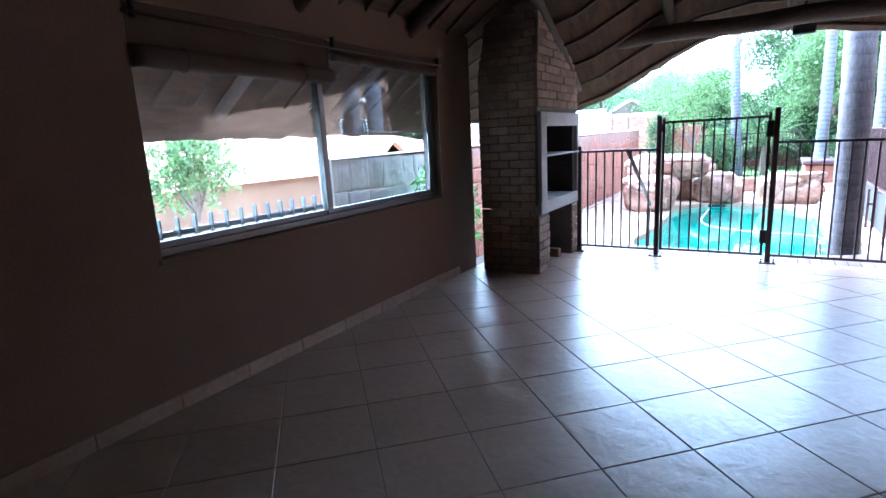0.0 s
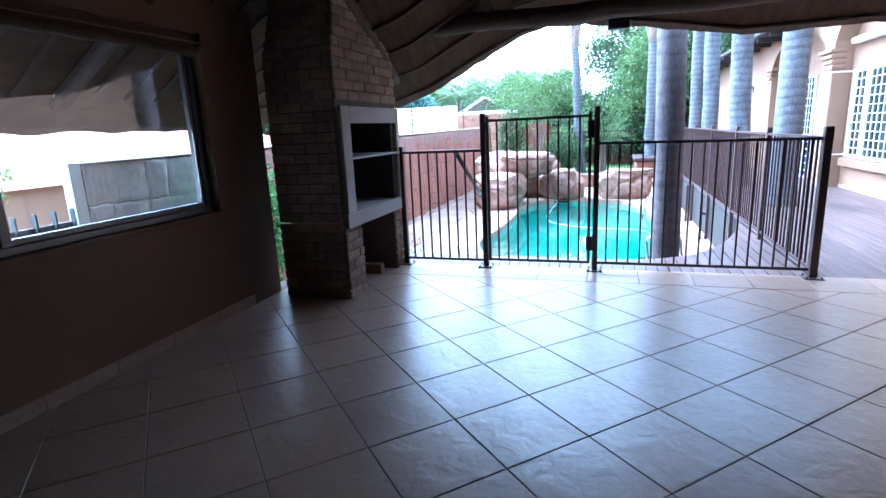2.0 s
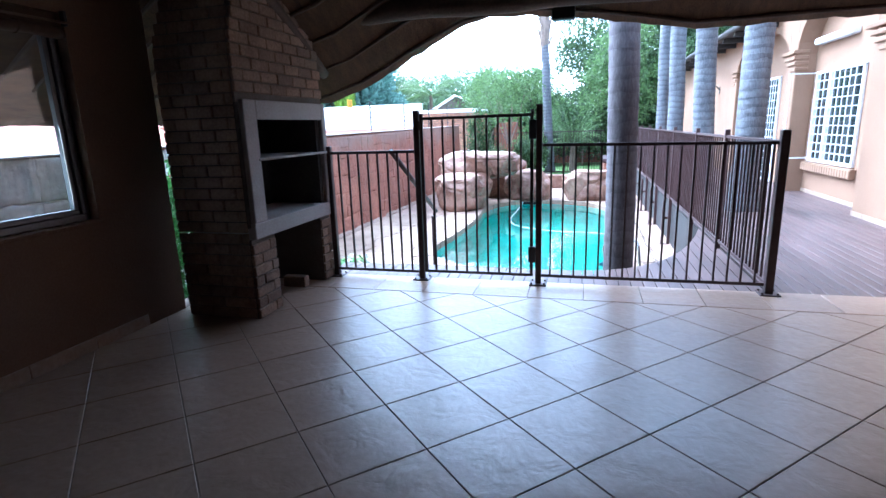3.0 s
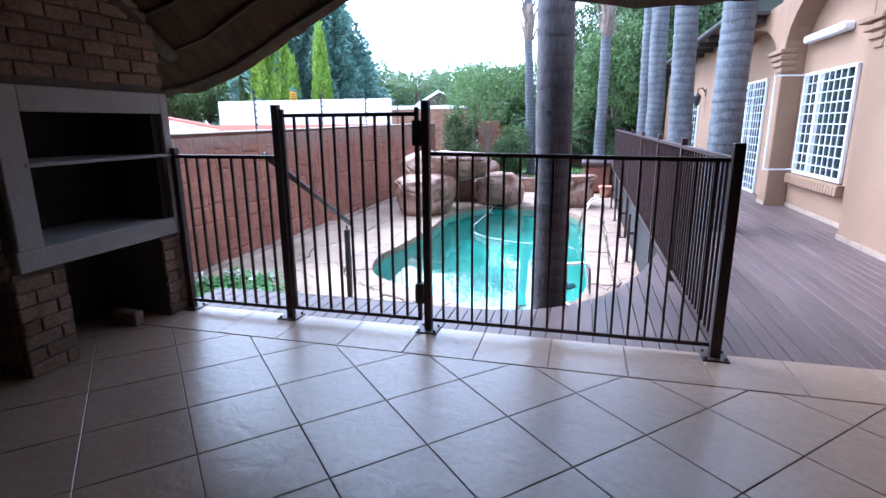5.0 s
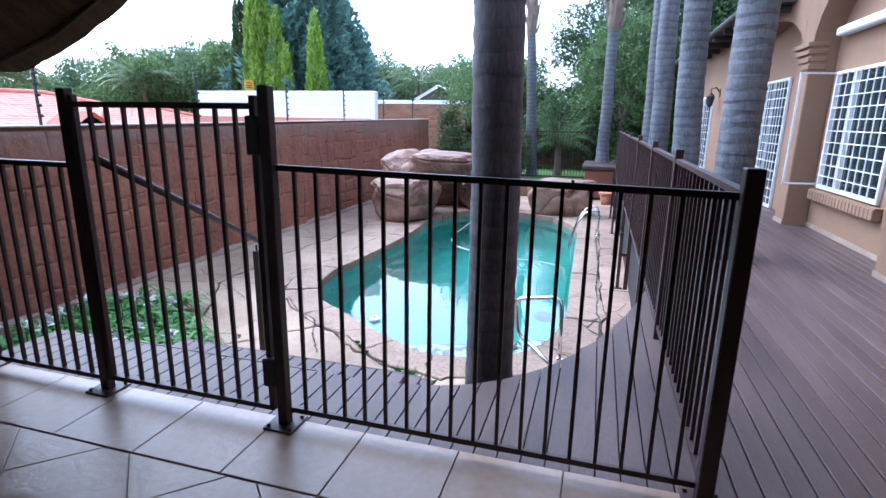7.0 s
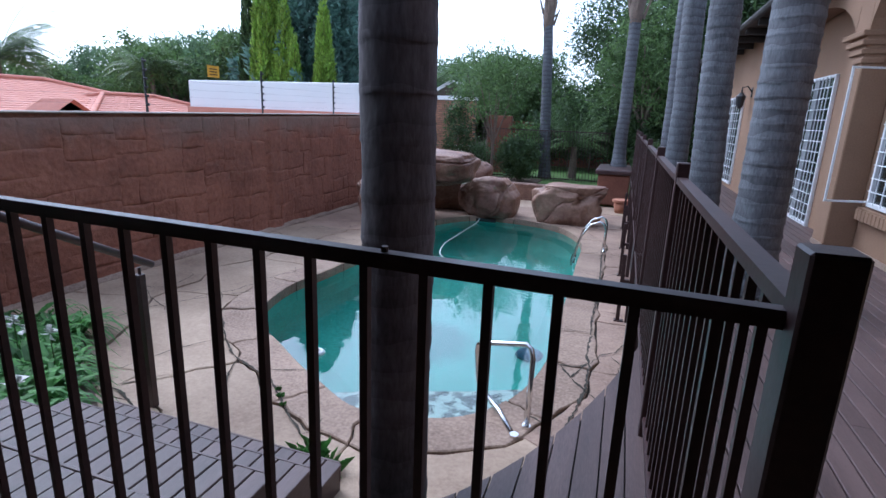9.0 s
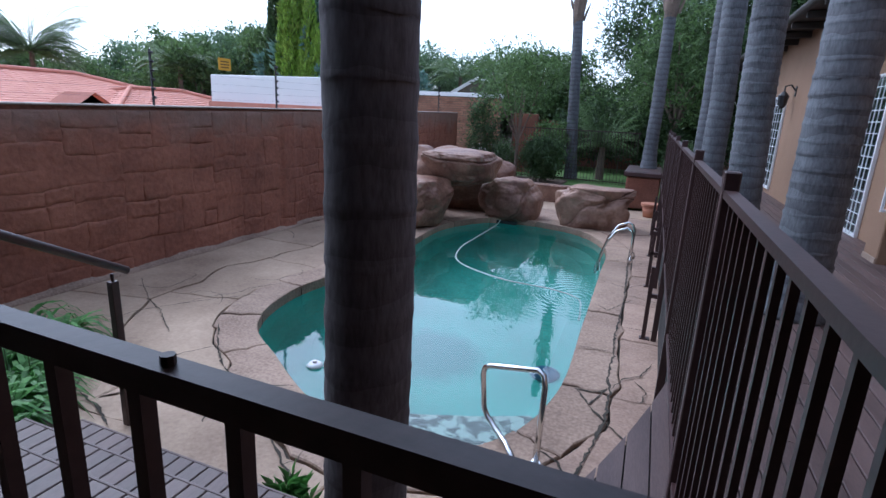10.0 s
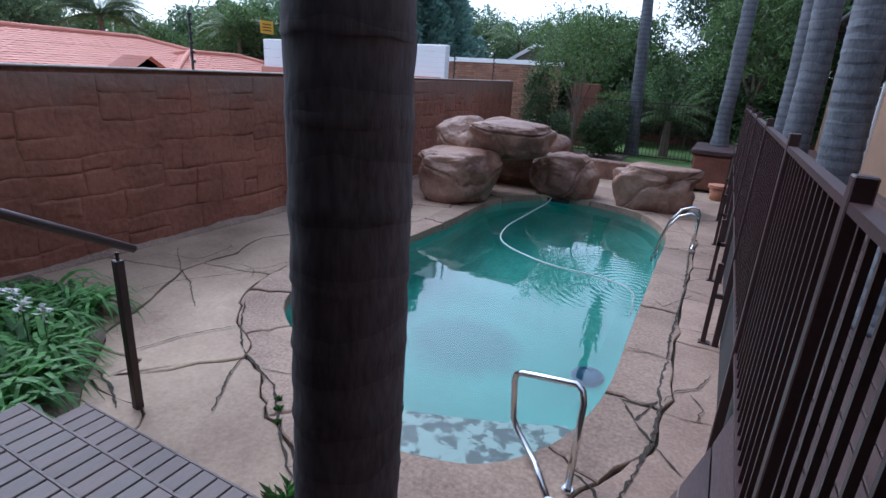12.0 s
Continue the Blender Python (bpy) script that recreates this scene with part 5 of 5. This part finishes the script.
    return ob


tree(-4.6, 30.5, GROUND, 4.9, 2.2, 11, M_LEAF, "airy light green garden tree behind the brick wall", 0.1, 14000)
tree(-2.0, 31.5, GROUND, 5.2, 2.1, 12, M_LEAF, "leafy green garden tree at the back", 0.1, 14000)
tree(2.0, 33.5, GROUND, 8.8, 3.1, 13, M_LEAFDARK, "tall dark green garden tree", 0.12, 22000)
tree(4.2, 32.0, GROUND, 9.5, 4.0, 14, M_LEAFDARK, "tall dense dark green tree", 0.13, 20000)
tree(8.0, 33.0, GROUND, 9.5, 4.0, 15, M_LEAFDARK, "tall dense dark green tree", 0.14, 16000)
tree(2.2, 28.0, GROUND, 6.5, 2.3, 16, M_LEAF, "dark leaning garden tree with hanging foliage", 0.1, 14000)
tree(5.2, 29.0, GROUND, 9.0, 2.8, 25, M_LEAFDARK, "tall dark tree beside the house", 0.15, 10000)
tree(-2.45, 22.4, GROUND, 4.5, 1.45, 17, M_LEAF, "slender airy garden tree in the back bed", 0.07, 5200, 0.06, low=0.66)
tree(-9.5, 6.2, GROUND, 2.9, 1.0, 18, M_LEAF, "small bushy green tree beyond the palisade", 0.08, 4000, 0.07)
for k, (x, y, h, r) in enumerate(((-14, 40, 6.8, 3.8), (-20, 36, 6.6, 3.6), (-25, 33, 6.6, 3.4), (-30, 27, 4.5, 3.0), (-29, 20, 5.6, 3.0), (-34, 15, 6.0, 3.5), (-8, 42, 6.6, 3.4), (-17, 33, 5.8, 2.8), (-38, 24, 7.0, 4.0), (-33, 8, 6.0, 3.5), (-23, 40, 7.0, 3.8), (-22, 29, 5.4, 2.8), (-28, 36, 6.8, 3.6), (-25.5, 30, 6.2, 3.2), (-21, 31, 6.4, 3.0), (-18.2, 30.5, 6.2, 2.8), (-31, 31, 5.6, 3.2), (-36, 29, 5.0, 3.2), (-40, 20, 5.2, 3.4), (-43, 27, 6.0, 3.6), (-11, 44, 6.4, 3.2))):
    tree(x, y, GROUND, h, r, 30 + k, (M_LEAFHAZE, M_LEAF)[k % 2], "distant green neighbourhood tree above the roofs", 0.14, 11000, 0.2, "neighbourhood trees")


for k in range(10):
    tree(-4.5 + 1.6 * k, 31.6 + 0.5 * (k % 3), GROUND, 3.6 + 0.5 * (k % 2), 1.5, 80 + k, M_LEAFDARK, "dense dark green hedge tree behind the garden wall", 0.11, 5000, 0.08)


def conifer(x, y, z0, h, r, seed, material, label, count=6000, leaf=0.12, tips=7, power=0.55, upright=True):
    ob = thing("conifer", (x, y, z0), label, "conifer", "neighbour's conifers")
    part("trunk", tube(B(), [(x, y, z0), (x, y, z0 + h * 0.9)], [0.12, 0.03], 7), M_BARK, ob)
    rng = np.random.default_rng(seed)
    u = 1 - np.sqrt(rng.uniform(0.0, 1.0, count))
    a = rng.uniform(0, 2 * math.pi, count)
    plume = np.sin(a * tips + 3.0 * np.sin(u * 9 + seed) + seed) * 0.5 + np.sin(a * (tips + 4) - u * 14) * 0.3
    rad = r * np.clip(1 - u, 0, 1) ** power * (0.8 + 0.2 * plume) * np.sqrt(rng.uniform(0.45, 1.08, count)) + 0.04
    p = np.stack([x + rad * np.cos(a), y + rad * np.sin(a), z0 + 0.4 + (h - 0.4) * u + 0.25 * plume * r * (1 - u)], 1)
    d = np.stack([0.45 * np.cos(a), 0.45 * np.sin(a), np.full(count, 1.0 if upright else 0.25)], 1) + rng.normal(size=(count, 3)) * 0.35
    d /= np.linalg.norm(d, axis=1)[:, None]
    b = np.cross(d, rng.normal(size=(count, 3)))
    b /= np.linalg.norm(b, axis=1)[:, None]
    q = leaf * rng.uniform(0.6, 1.4, (count, 1))
    verts = np.stack([p - d * q, p + b * q * 0.3, p + d * q, p - b * q * 0.3], 1).reshape(-1, 3)
    leaves("crown", ob, (verts, [(4 * i, 4 * i + 1, 4 * i + 2, 4 * i + 3) for i in range(count)]), material)


conifer(-14.6, 27.2, GROUND, 10.0, 1.05, 51, M_LEAFLIME, "tall slim lime-green cypress", 16000, 0.13)
conifer(-13.5, 27.0, GROUND, 7.2, 0.75, 52, M_LEAFLIME, "slim lime-green cypress behind the wall", 12000, 0.12)
conifer(-12.75, 26.6, GROUND, 5.5, 0.5, 53, M_LEAFLIME, "short slim lime-green cypress", 8000, 0.11)
conifer(-11.35, 26.8, GROUND, 6.9, 0.7, 54, M_LEAFLIME, "slim lime-green cypress behind the wall", 12000, 0.12)
conifer(-15.6, 27.4, GROUND, 8.6, 0.9, 56, M_LEAFDARK, "slim dark green cypress behind the wall", 12000, 0.13)
conifer(-14.0, 30.5, GROUND, 13.0, 5.6, 55, M_LEAFBLUE, "broad blue-green conifer behind the cypresses", 60000, 0.2, 13, 0.85, False)


def frond(bm, base, yaw, length, rise, droop, width, n=9, pairs=13):
    """A feathered palm frond."""
    d = Vector((math.cos(yaw), math.sin(yaw), 0))
    pts = [Vector(base) + d * length * u + Vector((0, 0, rise * u * length - droop * length * u * u)) for u in [k / n for k in range(n + 1)]]
    s = d.cross(Vector((0, 0, 1)))
    pairs = max(pairs, int(length * 14))
    for k in range(pairs):
        u = 0.12 + 0.86 * k / pairs
        i = min(int(u * n), n - 1)
        p = pts[i].lerp(pts[i + 1], u * n - i)
        w = width * math.sin(math.pi * min(0.97, u * 0.85 + 0.12))
        for sg in (-1, 1):
            q = p + s * sg * w + d * w * 0.7 - Vector((0, 0, w * 0.45))
            e = d * 0.02 * min(length, 2.0)
            bm.faces.new([bm.verts.new(a) for a in (p, p + e, q)])
    tube(bm, pts, [0.012 * (1 - 0.8 * k / n) for k in range(n + 1)], 4, False)


def feather_palm(x, y, z0, h, n, length, seed, label, width=0.35, rise=(0.3, 1.3)):
    ob = thing("feather_palm", (x, y, z0), label, "palm tree", "feather palms")
    part("trunk", tube(B(), [(x, y, z0), (x, y, z0 + h)], [0.16, 0.1], 9), M_BARK, ob)
    rng = random.Random(seed)
    for k in range(n):
        bm = B()
        frond(bm, (x, y, z0 + h - 0.05), 2 * math.pi * k / n + rng.uniform(-0.3, 0.3), length * rng.uniform(0.75, 1.1), rng.uniform(*rise), rng.uniform(0.5, 1.1), width)
        part("frond", bm, M_LEAF, ob)


feather_palm(-0.1, 25.2, GROUND, 1.25, 90, 1.35, 61, "bushy green feather palm behind the garden fence", 0.2, (0.5, 2.3))
feather_palm(-24.5, 21.8, GROUND, 3.9, 70, 2.6, 62, "distant feather palm above the tiled roofs", 0.75, (0.1, 1.9))
feather_palm(-9.5, 36.0, GROUND, 4.2, 30, 2.2, 63, "distant feather palm behind the brick wall", 0.6)
feather_palm(-12.5, 38.0, GROUND, 4.6, 30, 2.2, 65, "distant feather palm behind the brick wall", 0.6)
feather_palm(-21.5, 27.0, GROUND, 3.8, 30, 2.2, 64, "distant feather palm above the tiled roofs", 0.6)


def shrub(x, y, z0, r, h, seed, material, label, leaf=0.05, count=4000):
    ob = thing("shrub", (x, y, z0), label, "shrub", "garden shrubs")
    part("stem", tube(B(), [(x, y, z0), (x, y, z0 + h * 0.5)], 0.03, 6), M_BARK, ob)
    leaves("foliage", ob, leaf_cloud([(x, y, z0 + h * 0.58)], [(r, r, h * 0.42)], count, leaf, seed, 0.0, 0.6, 90), material)


shrub(-1.62, 22.6, GROUND, 0.6, 1.62, 71, M_LEAFDARK, "clipped round green shrub on a short stem", 0.05, 16000)
shrub(-3.3, 23.4, GROUND, 0.7, 1.3, 72, M_LEAFDARK, "dark green shrub below the brick wall")
shrub(-1.75, 24.6, GROUND, 0.75, 2.1, 73, M_LEAF, "large light green leafy shrub", 0.08)
shrub(-3.7, 6.0, GROUND, 0.4, 1.9, 76, M_STRAP, "bright green plant against the garden wall", 0.06, 2500)
shrub(2.6, 24.0, GROUND, 0.8, 1.6, 74, M_LEAFDARK, "dark green shrub near the deck end")
for k in range(7):
    shrub(-1.6 + 0.95 * k, 28.2 + 0.5 * (k % 2), GROUND, 0.95, 2.5 + 0.5 * ((k * 3) % 4) / 2, 90 + k, M_LEAFDARK, "dense dark green shrub before the garden wall", 0.11, 3500)
shrub(-3.7, 22.6, GROUND, 0.5, 3.0, 75, M_LEAFDARK, "tall dark climber on the brick wall", 0.06)

# lily-leaved border plants beside the steps
bed = structure("planting_bed", prism(B(), [(-4.3, 7.0), (-1.52, 6.9), (-1.5, 7.7), (-1.95, 8.0), (-2.45, 8.45), (-3.0, 8.75), (-4.3, 8.8)], GROUND - 0.05, GROUND + 0.03), M_SOIL, "brown soil bed beside the steps", "flower bed")
rng = random.Random(5)
for k in range(110):
    x, y = rng.uniform(-3.6, -1.6), rng.uniform(7.1, 8.75)
    if x > -1.68 - 1.1 * (y - 7.55):
        continue
    bm = B()
    for j in range(17):
        a, ln, up = rng.uniform(0, 2 * math.pi), rng.uniform(0.3, 0.55), rng.uniform(0.9, 1.9)
        d = Vector((math.cos(a), math.sin(a), 0))
        s = d.cross(Vector((0, 0, 1))) * 0.019
        prevp = None
        for i in range(6):
            u = i / 5
            p = Vector((x, y, GROUND + 0.03)) + d * ln * u + Vector((0, 0, ln * (up * u - 1.05 * u * u * up)))
            w = s * (1 - u * u * 0.95)
            cur = (bm.verts.new(p - w), bm.verts.new(p + w))
            if prevp:
                bm.faces.new((prevp[0], prevp[1], cur[1], cur[0]))
            prevp = cur
    ob = thing("border_plant", (x, y, GROUND), "strappy green border plant beside the steps", "plant", "border plants")
    part("foliage", bm, M_STRAP, ob)
    if k % 6 == 0:
        fl = B()
        hub = fl.verts.new((x, y, GROUND + 0.41))
        for j in range(14):
            c = Vector((x, y, GROUND + 0.42)) + Vector((rng.gauss(0, 0.03), rng.gauss(0, 0.03), rng.gauss(0, 0.025)))
            fl.faces.new([hub] + [fl.verts.new(c + Vector(q) * 0.03) for q in ((1, 0, 0.3), (0, 1, -0.2), (-1, 0, 0.3))])
        part("flower_head", fl, M_PETAL, ob, "small white flower head")
        part("flower_stem", tube(B(), [(x, y, GROUND), (x, y, GROUND + 0.41)], 0.004, 4), M_LEAF, ob)

# ---- back garden ----

# weeds in the joints beside the steps
def weed(x, y, n, size, seed):
    wr = random.Random(seed)
    bm = B()
    for j in range(n):
        a, ln = wr.uniform(0, 2 * math.pi), size * wr.uniform(0.5, 1.1)
        ox, oy = x + wr.gauss(0, size * 0.25), y + wr.gauss(0, size * 0.25)
        d = Vector((math.cos(a), math.sin(a), 0))
        sd = d.cross(Vector((0, 0, 1))) * size * 0.022
        base, mid, tip = Vector((ox, oy, GROUND)), Vector((ox, oy, GROUND + ln * 0.75)) + d * ln * 0.25, Vector((ox, oy, GROUND + ln * 0.85)) + d * ln * 0.75
        bm.faces.new([bm.verts.new(q) for q in (base - sd, mid - sd, tip, mid + sd, base + sd)])
    ob = thing("weed", (x, y, GROUND), "small green weed tuft growing from a paving joint", "weed", "weeds in the paving")
    part("foliage", bm, M_STRAP, ob)


weed(-0.02, 7.92, 70, 0.15, 1)
weed(0.16, 7.9, 40, 0.12, 2)
weed(-0.66, 8.52, 110, 0.035, 3)
weed(-0.74, 8.6, 90, 0.03, 4)
weed(-0.57, 8.42, 90, 0.03, 5)

structure("garden_bed", bx(-4.3, -0.95, 20.2, 23.8, GROUND - 0.05, GROUND + 0.16, bev=0.03), M_SOIL, "dark soil bed behind the retaining wall", "flower bed")
structure("lawn", bx(-4.3, 4.2, 20.2, 30.0, GROUND - 0.05, GROUND + 0.12), M_GRASS, "green lawn behind a low retaining wall", "lawn")
structure("retaining_wall", bx(-4.3, 1.0, 19.7, 19.95, GROUND - 0.05, -0.3, bev=0.03), M_ROCK, "low moulded-rock retaining wall behind the pool", "wall")
structure("garden_pier", bx(-3.4, -2.5, 25.4, 25.65, GROUND, 1.5, bev=0.02), M_WALLJOINT, "short reddish brown plastered garden wall", "wall")
structure("garden_wall", bx(-4.3, 9.0, 30.0, 30.2, GROUND, 1.3), M_WALLJOINT, "brown garden wall behind the lawn", "wall")
structure("upper_terrace", bx(-4.3, 1.95, 18.55, 19.7, GROUND - 0.05, GROUND - 0.004), M_TERRACE, "tan terrace behind the boulders", "paving")
planter = thing("planter", (1.45, 20.6, GROUND), "moulded-rock planter box with a wide dark rim", "planter")
part("box", bx(1.05, 1.86, 20.0, 21.9, GROUND, 0.06, bev=0.03), M_WALLJOINT, planter)
part("rim", bx(0.98, 1.88, 19.92, 21.95, 0.06, 0.2, bev=0.03), M_IRON, planter, "dark brown rim")
pot = thing("plant_pot", (1.72, 19.0, GROUND), "empty round terracotta plant pot on the terrace", "pot")
part("body", tube(B(), [(1.72, 19.0, GROUND), (1.72, 19.0, GROUND + 0.26)], [0.15, 0.2], 20), M_POT, pot, "", True)
part("rim", tube(B(), [(1.72, 19.0, GROUND + 0.262), (1.72, 19.0, GROUND + 0.32)], [0.23, 0.23], 20), M_POT, pot)
ledge = thing("low_white_wall", (-3.9, 23.3, GROUND), "low white plastered wall with a small railing", "wall", kind="structure")
part("wall", bx(-4.3, -3.45, 23.25, 23.45, GROUND, 0.28, bev=0.01), M_WHITEWALL, ledge)
for k in range(8):
    part("bar", bar(B(), (-4.25 + k * 0.11, 23.2, 0.0), (-4.25 + k * 0.11, 23.2, 0.42), 0.015), M_IRON, ledge)
part("rail", bar(B(), (-4.3, 23.2, 0.43), (-3.45, 23.2, 0.43), 0.025), M_WHITE, ledge)
gfence = thing("garden_fence", (-1, 23.9, GROUND), "thin dark steel fence round the back lawn", "fence")
for k in range(42):
    x = -3.2 + k * 0.105
    part("baluster", bar(B(), (x, 23.9, GROUND + 0.1), (x, 23.9, 1.05), 0.014), M_IRON, gfence)
for z in (-0.55, 1.05):
    part("rail", bar(B(), (-3.25, 23.9, z), (1.15, 23.9, z), 0.03), M_IRON, gfence)

# ---- neighbours ----
brickw = thing("brick_wall", (-6, 25.1, GROUND), "tall brown face-brick wall with pale coping", "wall", kind="structure")
part("wall", bx(-8.2, -3.85, 25.0, 25.25, GROUND, 2.0), M_MORTAR, brickw)
part("coping", bx(-8.2, -3.8, 24.94, 25.3, 2.0, 2.15, bev=0.01), M_WHITEWALL, brickw, "pale coping")
jb = B()
for c in range(33):
    for k in range(19):
        x = -8.2 + k * 0.228 + (0.11 if c % 2 else 0)
        box(jb, x, x + 0.214, 24.985, 25.005, GROUND + c * 0.083, GROUND + c * 0.083 + 0.07)
jb_ob = part("brickwork", jb, surf("far face brick", (0.22, 0.1, 0.06), (0.36, 0.19, 0.12), 0.85, 3, 50, 0.3, island=0.2), brickw)
tagged(jb_ob, kind="stuff")
white = thing("neighbour_building", (-7.7, 20, GROUND), "flat white plastered neighbouring building", "building")
part("wall", bx(-10.7, -4.7, 18.2, 18.42, GROUND, 2.15, bev=0.02), M_WHITEWALL, white)
part("band", bx(-10.6, -4.8, 18.0, 18.19, GROUND, 1.4), M_ROOFTILE, white, "salmon tiled strip")


def tiled_roof(cx, cy, hx, hy, z0, z1, ridge, label):
    """A hipped roof with rows of tiles; ridge along x or y."""
    ob = thing("neighbour_house", (cx, cy, GROUND), label, "house", "neighbouring houses")
    part("wall", bx(cx - hx + 0.4, cx + hx - 0.4, cy - hy + 0.4, cy + hy - 0.4, GROUND, z0), M_HOUSE, ob)
    e = [Vector(p) for p in ((cx - hx, cy - hy, z0), (cx + hx, cy - hy, z0), (cx + hx, cy + hy, z0), (cx - hx, cy + hy, z0))]
    k = min(hx, hy)
    r = [Vector((cx - hx + k, cy, z1)), Vector((cx + hx - k, cy, z1))] if ridge == "x" else [Vector((cx, cy - hy + k, z1)), Vector((cx, cy + hy - k, z1))]
    sides = ((e[0], e[1], r[1], r[0]), (e[1], e[2], r[1], r[1]), (e[2], e[3], r[0], r[1]), (e[3], e[0], r[0], r[0])) if ridge == "x" else ((e[0], e[1], r[0], r[0]), (e[1], e[2], r[1], r[0]), (e[2], e[3], r[1], r[1]), (e[3], e[0], r[0], r[1]))
    for a, b, c, d in sides:
        bm = B()
        rows = max(4, int(((c - b).length) / 0.34))
        nrm = (b - a).cross(d - a).normalized()
        for i in range(rows):
            u0, u1 = i / rows, (i + 1) / rows + 0.02
            p, q, s, t = a.lerp(d, u0), b.lerp(c, u0), b.lerp(c, min(1, u1)), a.lerp(d, min(1, u1))
            cols = max(2, int((q - p).length / 0.3))
            lift = nrm * 0.024
            for j in range(cols):
                f0, f1, fm = j / cols, (j + 1) / cols, (j + 0.5) / cols
                lo = [p.lerp(q, f0) + lift, p.lerp(q, fm) + lift * 1.5, p.lerp(q, f1) + lift]
                hi = [t.lerp(s, f0), t.lerp(s, fm) + lift * 0.5, t.lerp(s, f1)]
                vs = [bm.verts.new(w) for w in lo + hi]
                bm.faces.new((vs[0], vs[1], vs[4], vs[3]))
                bm.faces.new((vs[1], vs[2], vs[5], vs[4]))
                vb = [bm.verts.new(w - lift) for w in lo]
                bm.faces.new((vs[0], vb[0], vb[1], vs[1]))
                bm.faces.new((vs[1], vb[1], vb[2], vs[2]))
        part("roof_slope", bm, M_ROOFTILE, ob)
    for a, b in ((e[0], r[0]), (e[1], r[1] if ridge == "x" else r[0]), (e[2], r[1]), (e[3], r[0] if ridge == "x" else r[1]), (r[0], r[1])):
        part("ridge_tiles", tube(B(), [a.lerp(b, k / 8) + Vector((0, 0, 0.05)) for k in range(9)], 0.09, 8), M_ROOFTILE, ob)
    return ob


tiled_roof(-19.8, 16.4, 6.2, 10.2, 0.4, 2.14, "y", "neighbouring house with a hipped salmon tile roof")
tiled_roof(-17.6, 22.2, 3.2, 4.4, 0.75, 1.7, "y", "lower wing with a hipped salmon tile roof")
gablet = thing("roof_gablet", (-12, 14.9, 0.6), "small salmon tiled gable with a peach front", "gable")
for s in (-1, 1):
    rb = B()
    v = [rb.verts.new(p) for p in ((-11.0, 14.9, 1.46), (-12.1, 14.9, 1.46), (-12.1, 14.9 + s * 0.7, 1.0), (-11.0, 14.9 + s * 0.7, 1.0))]
    rb.faces.new(v)
    bmesh.ops.solidify(rb, geom=rb.faces[:], thickness=0.05)
    part("slope", rb, M_ROOFTILE, gablet)
gf = B()
v = [gf.verts.new(p) for p in ((-11.15, 14.25, GROUND), (-11.15, 15.55, GROUND), (-11.15, 15.55, 1.0), (-11.15, 14.9, 1.4), (-11.15, 14.25, 1.0))]
gf.faces.new(v)
bmesh.ops.solidify(gf, geom=gf.faces[:], thickness=0.12)
part("front", gf, M_HOUSE, gablet)
gab = thing("garden_room", (-6.4, 31, GROUND), "small distant gabled building behind the brick wall", "building")
gb = B()
lo = [gb.verts.new(p) for p in ((-7.4, 30, GROUND), (-5.4, 30, GROUND), (-5.4, 30, 2.4), (-6.4, 30, 2.95), (-7.4, 30, 2.4))]
hi = [gb.verts.new(p) for p in ((-7.4, 34, GROUND), (-5.4, 34, GROUND), (-5.4, 34, 2.4), (-6.4, 34, 2.95), (-7.4, 34, 2.4))]
gb.faces.new(lo)
gb.faces.new(hi[::-1])
for k in range(5):
    gb.faces.new((lo[k], lo[(k + 1) % 5], hi[(k + 1) % 5], hi[k]))
part("wall", gb, M_MORTAR, gab)
for s in (-1, 1):
    rb = B()
    v = [rb.verts.new(p) for p in ((-6.4, 29.7, 3.05), (-6.4, 34.2, 3.05), (-6.4 + s * 1.25, 34.2, 2.36), (-6.4 + s * 1.25, 29.7, 2.36))]
    rb.faces.new(v)
    bmesh.ops.solidify(rb, geom=rb.faces[:], thickness=0.06)
    part("roof", rb, M_WHITEWALL, gab)


# ---- floor tiles, last ----
SZ = 0.45 / math.sqrt(2)
TX, TY = 0.124, 3.905
G = 0.0017
full = [(SZ - G * 1.4, 0), (0, SZ - G * 1.4), (-SZ + G * 1.4, 0), (0, -SZ + G * 1.4)]
TILE = finish(prism(B(), [(-p[0], p[1]) for p in full][::-1], -0.012, 0.0, 0.003), "floor_tile", M_TILE)
rest = B()
count = 0
cells = []
for i in range(-30, 31):
    for j in range(-30, 31):
        cx, cy = TX + (i + j + 1) * SZ, TY + (i - j) * SZ
        if -3.4 < cx < 4.7 and -4.4 < cy < 6.2:
            cells.append((cx, cy))
cells.sort(key=lambda c: (c[0] - 0.8) ** 2 + (c[1] - 4.0) ** 2)
for cx, cy in cells:
    poly = [(cx + p[0], cy + p[1]) for p in full]
    cut = inrect(poly, WALL_X + 0.004, 4.296, -3.99, 5.745)
    if len(cut) < 3 or area(cut) < 0.002:
        continue
    if count >= 250:
        prism(rest, cut, -0.012, 0.0)
        continue
    count += 1
    if area(cut) > area(poly) - 1e-5:
        piece("floor_tile", TILE, slab, (cx, cy, 0))
    else:
        part("floor_tile", prism(B(), cut, -0.012, 0.0, 0.003), M_TILE, slab)
tagged(part("far_floor_tiles", rest, M_TILE, slab), kind="stuff")
for k in range(16):
    x0 = -2.69 + k * 0.45
    poly = inrect([(x0 + G, 5.755), (x0 + 0.45 - G, 5.755), (x0 + 0.45 - G, 6.195), (x0 + G, 6.195)], -2.69, 4.296, 5, 7)
    if len(poly) > 2:
        part("floor_tile", prism(B(), poly, -0.012, 0.0, 0.003), M_TILE, slab)
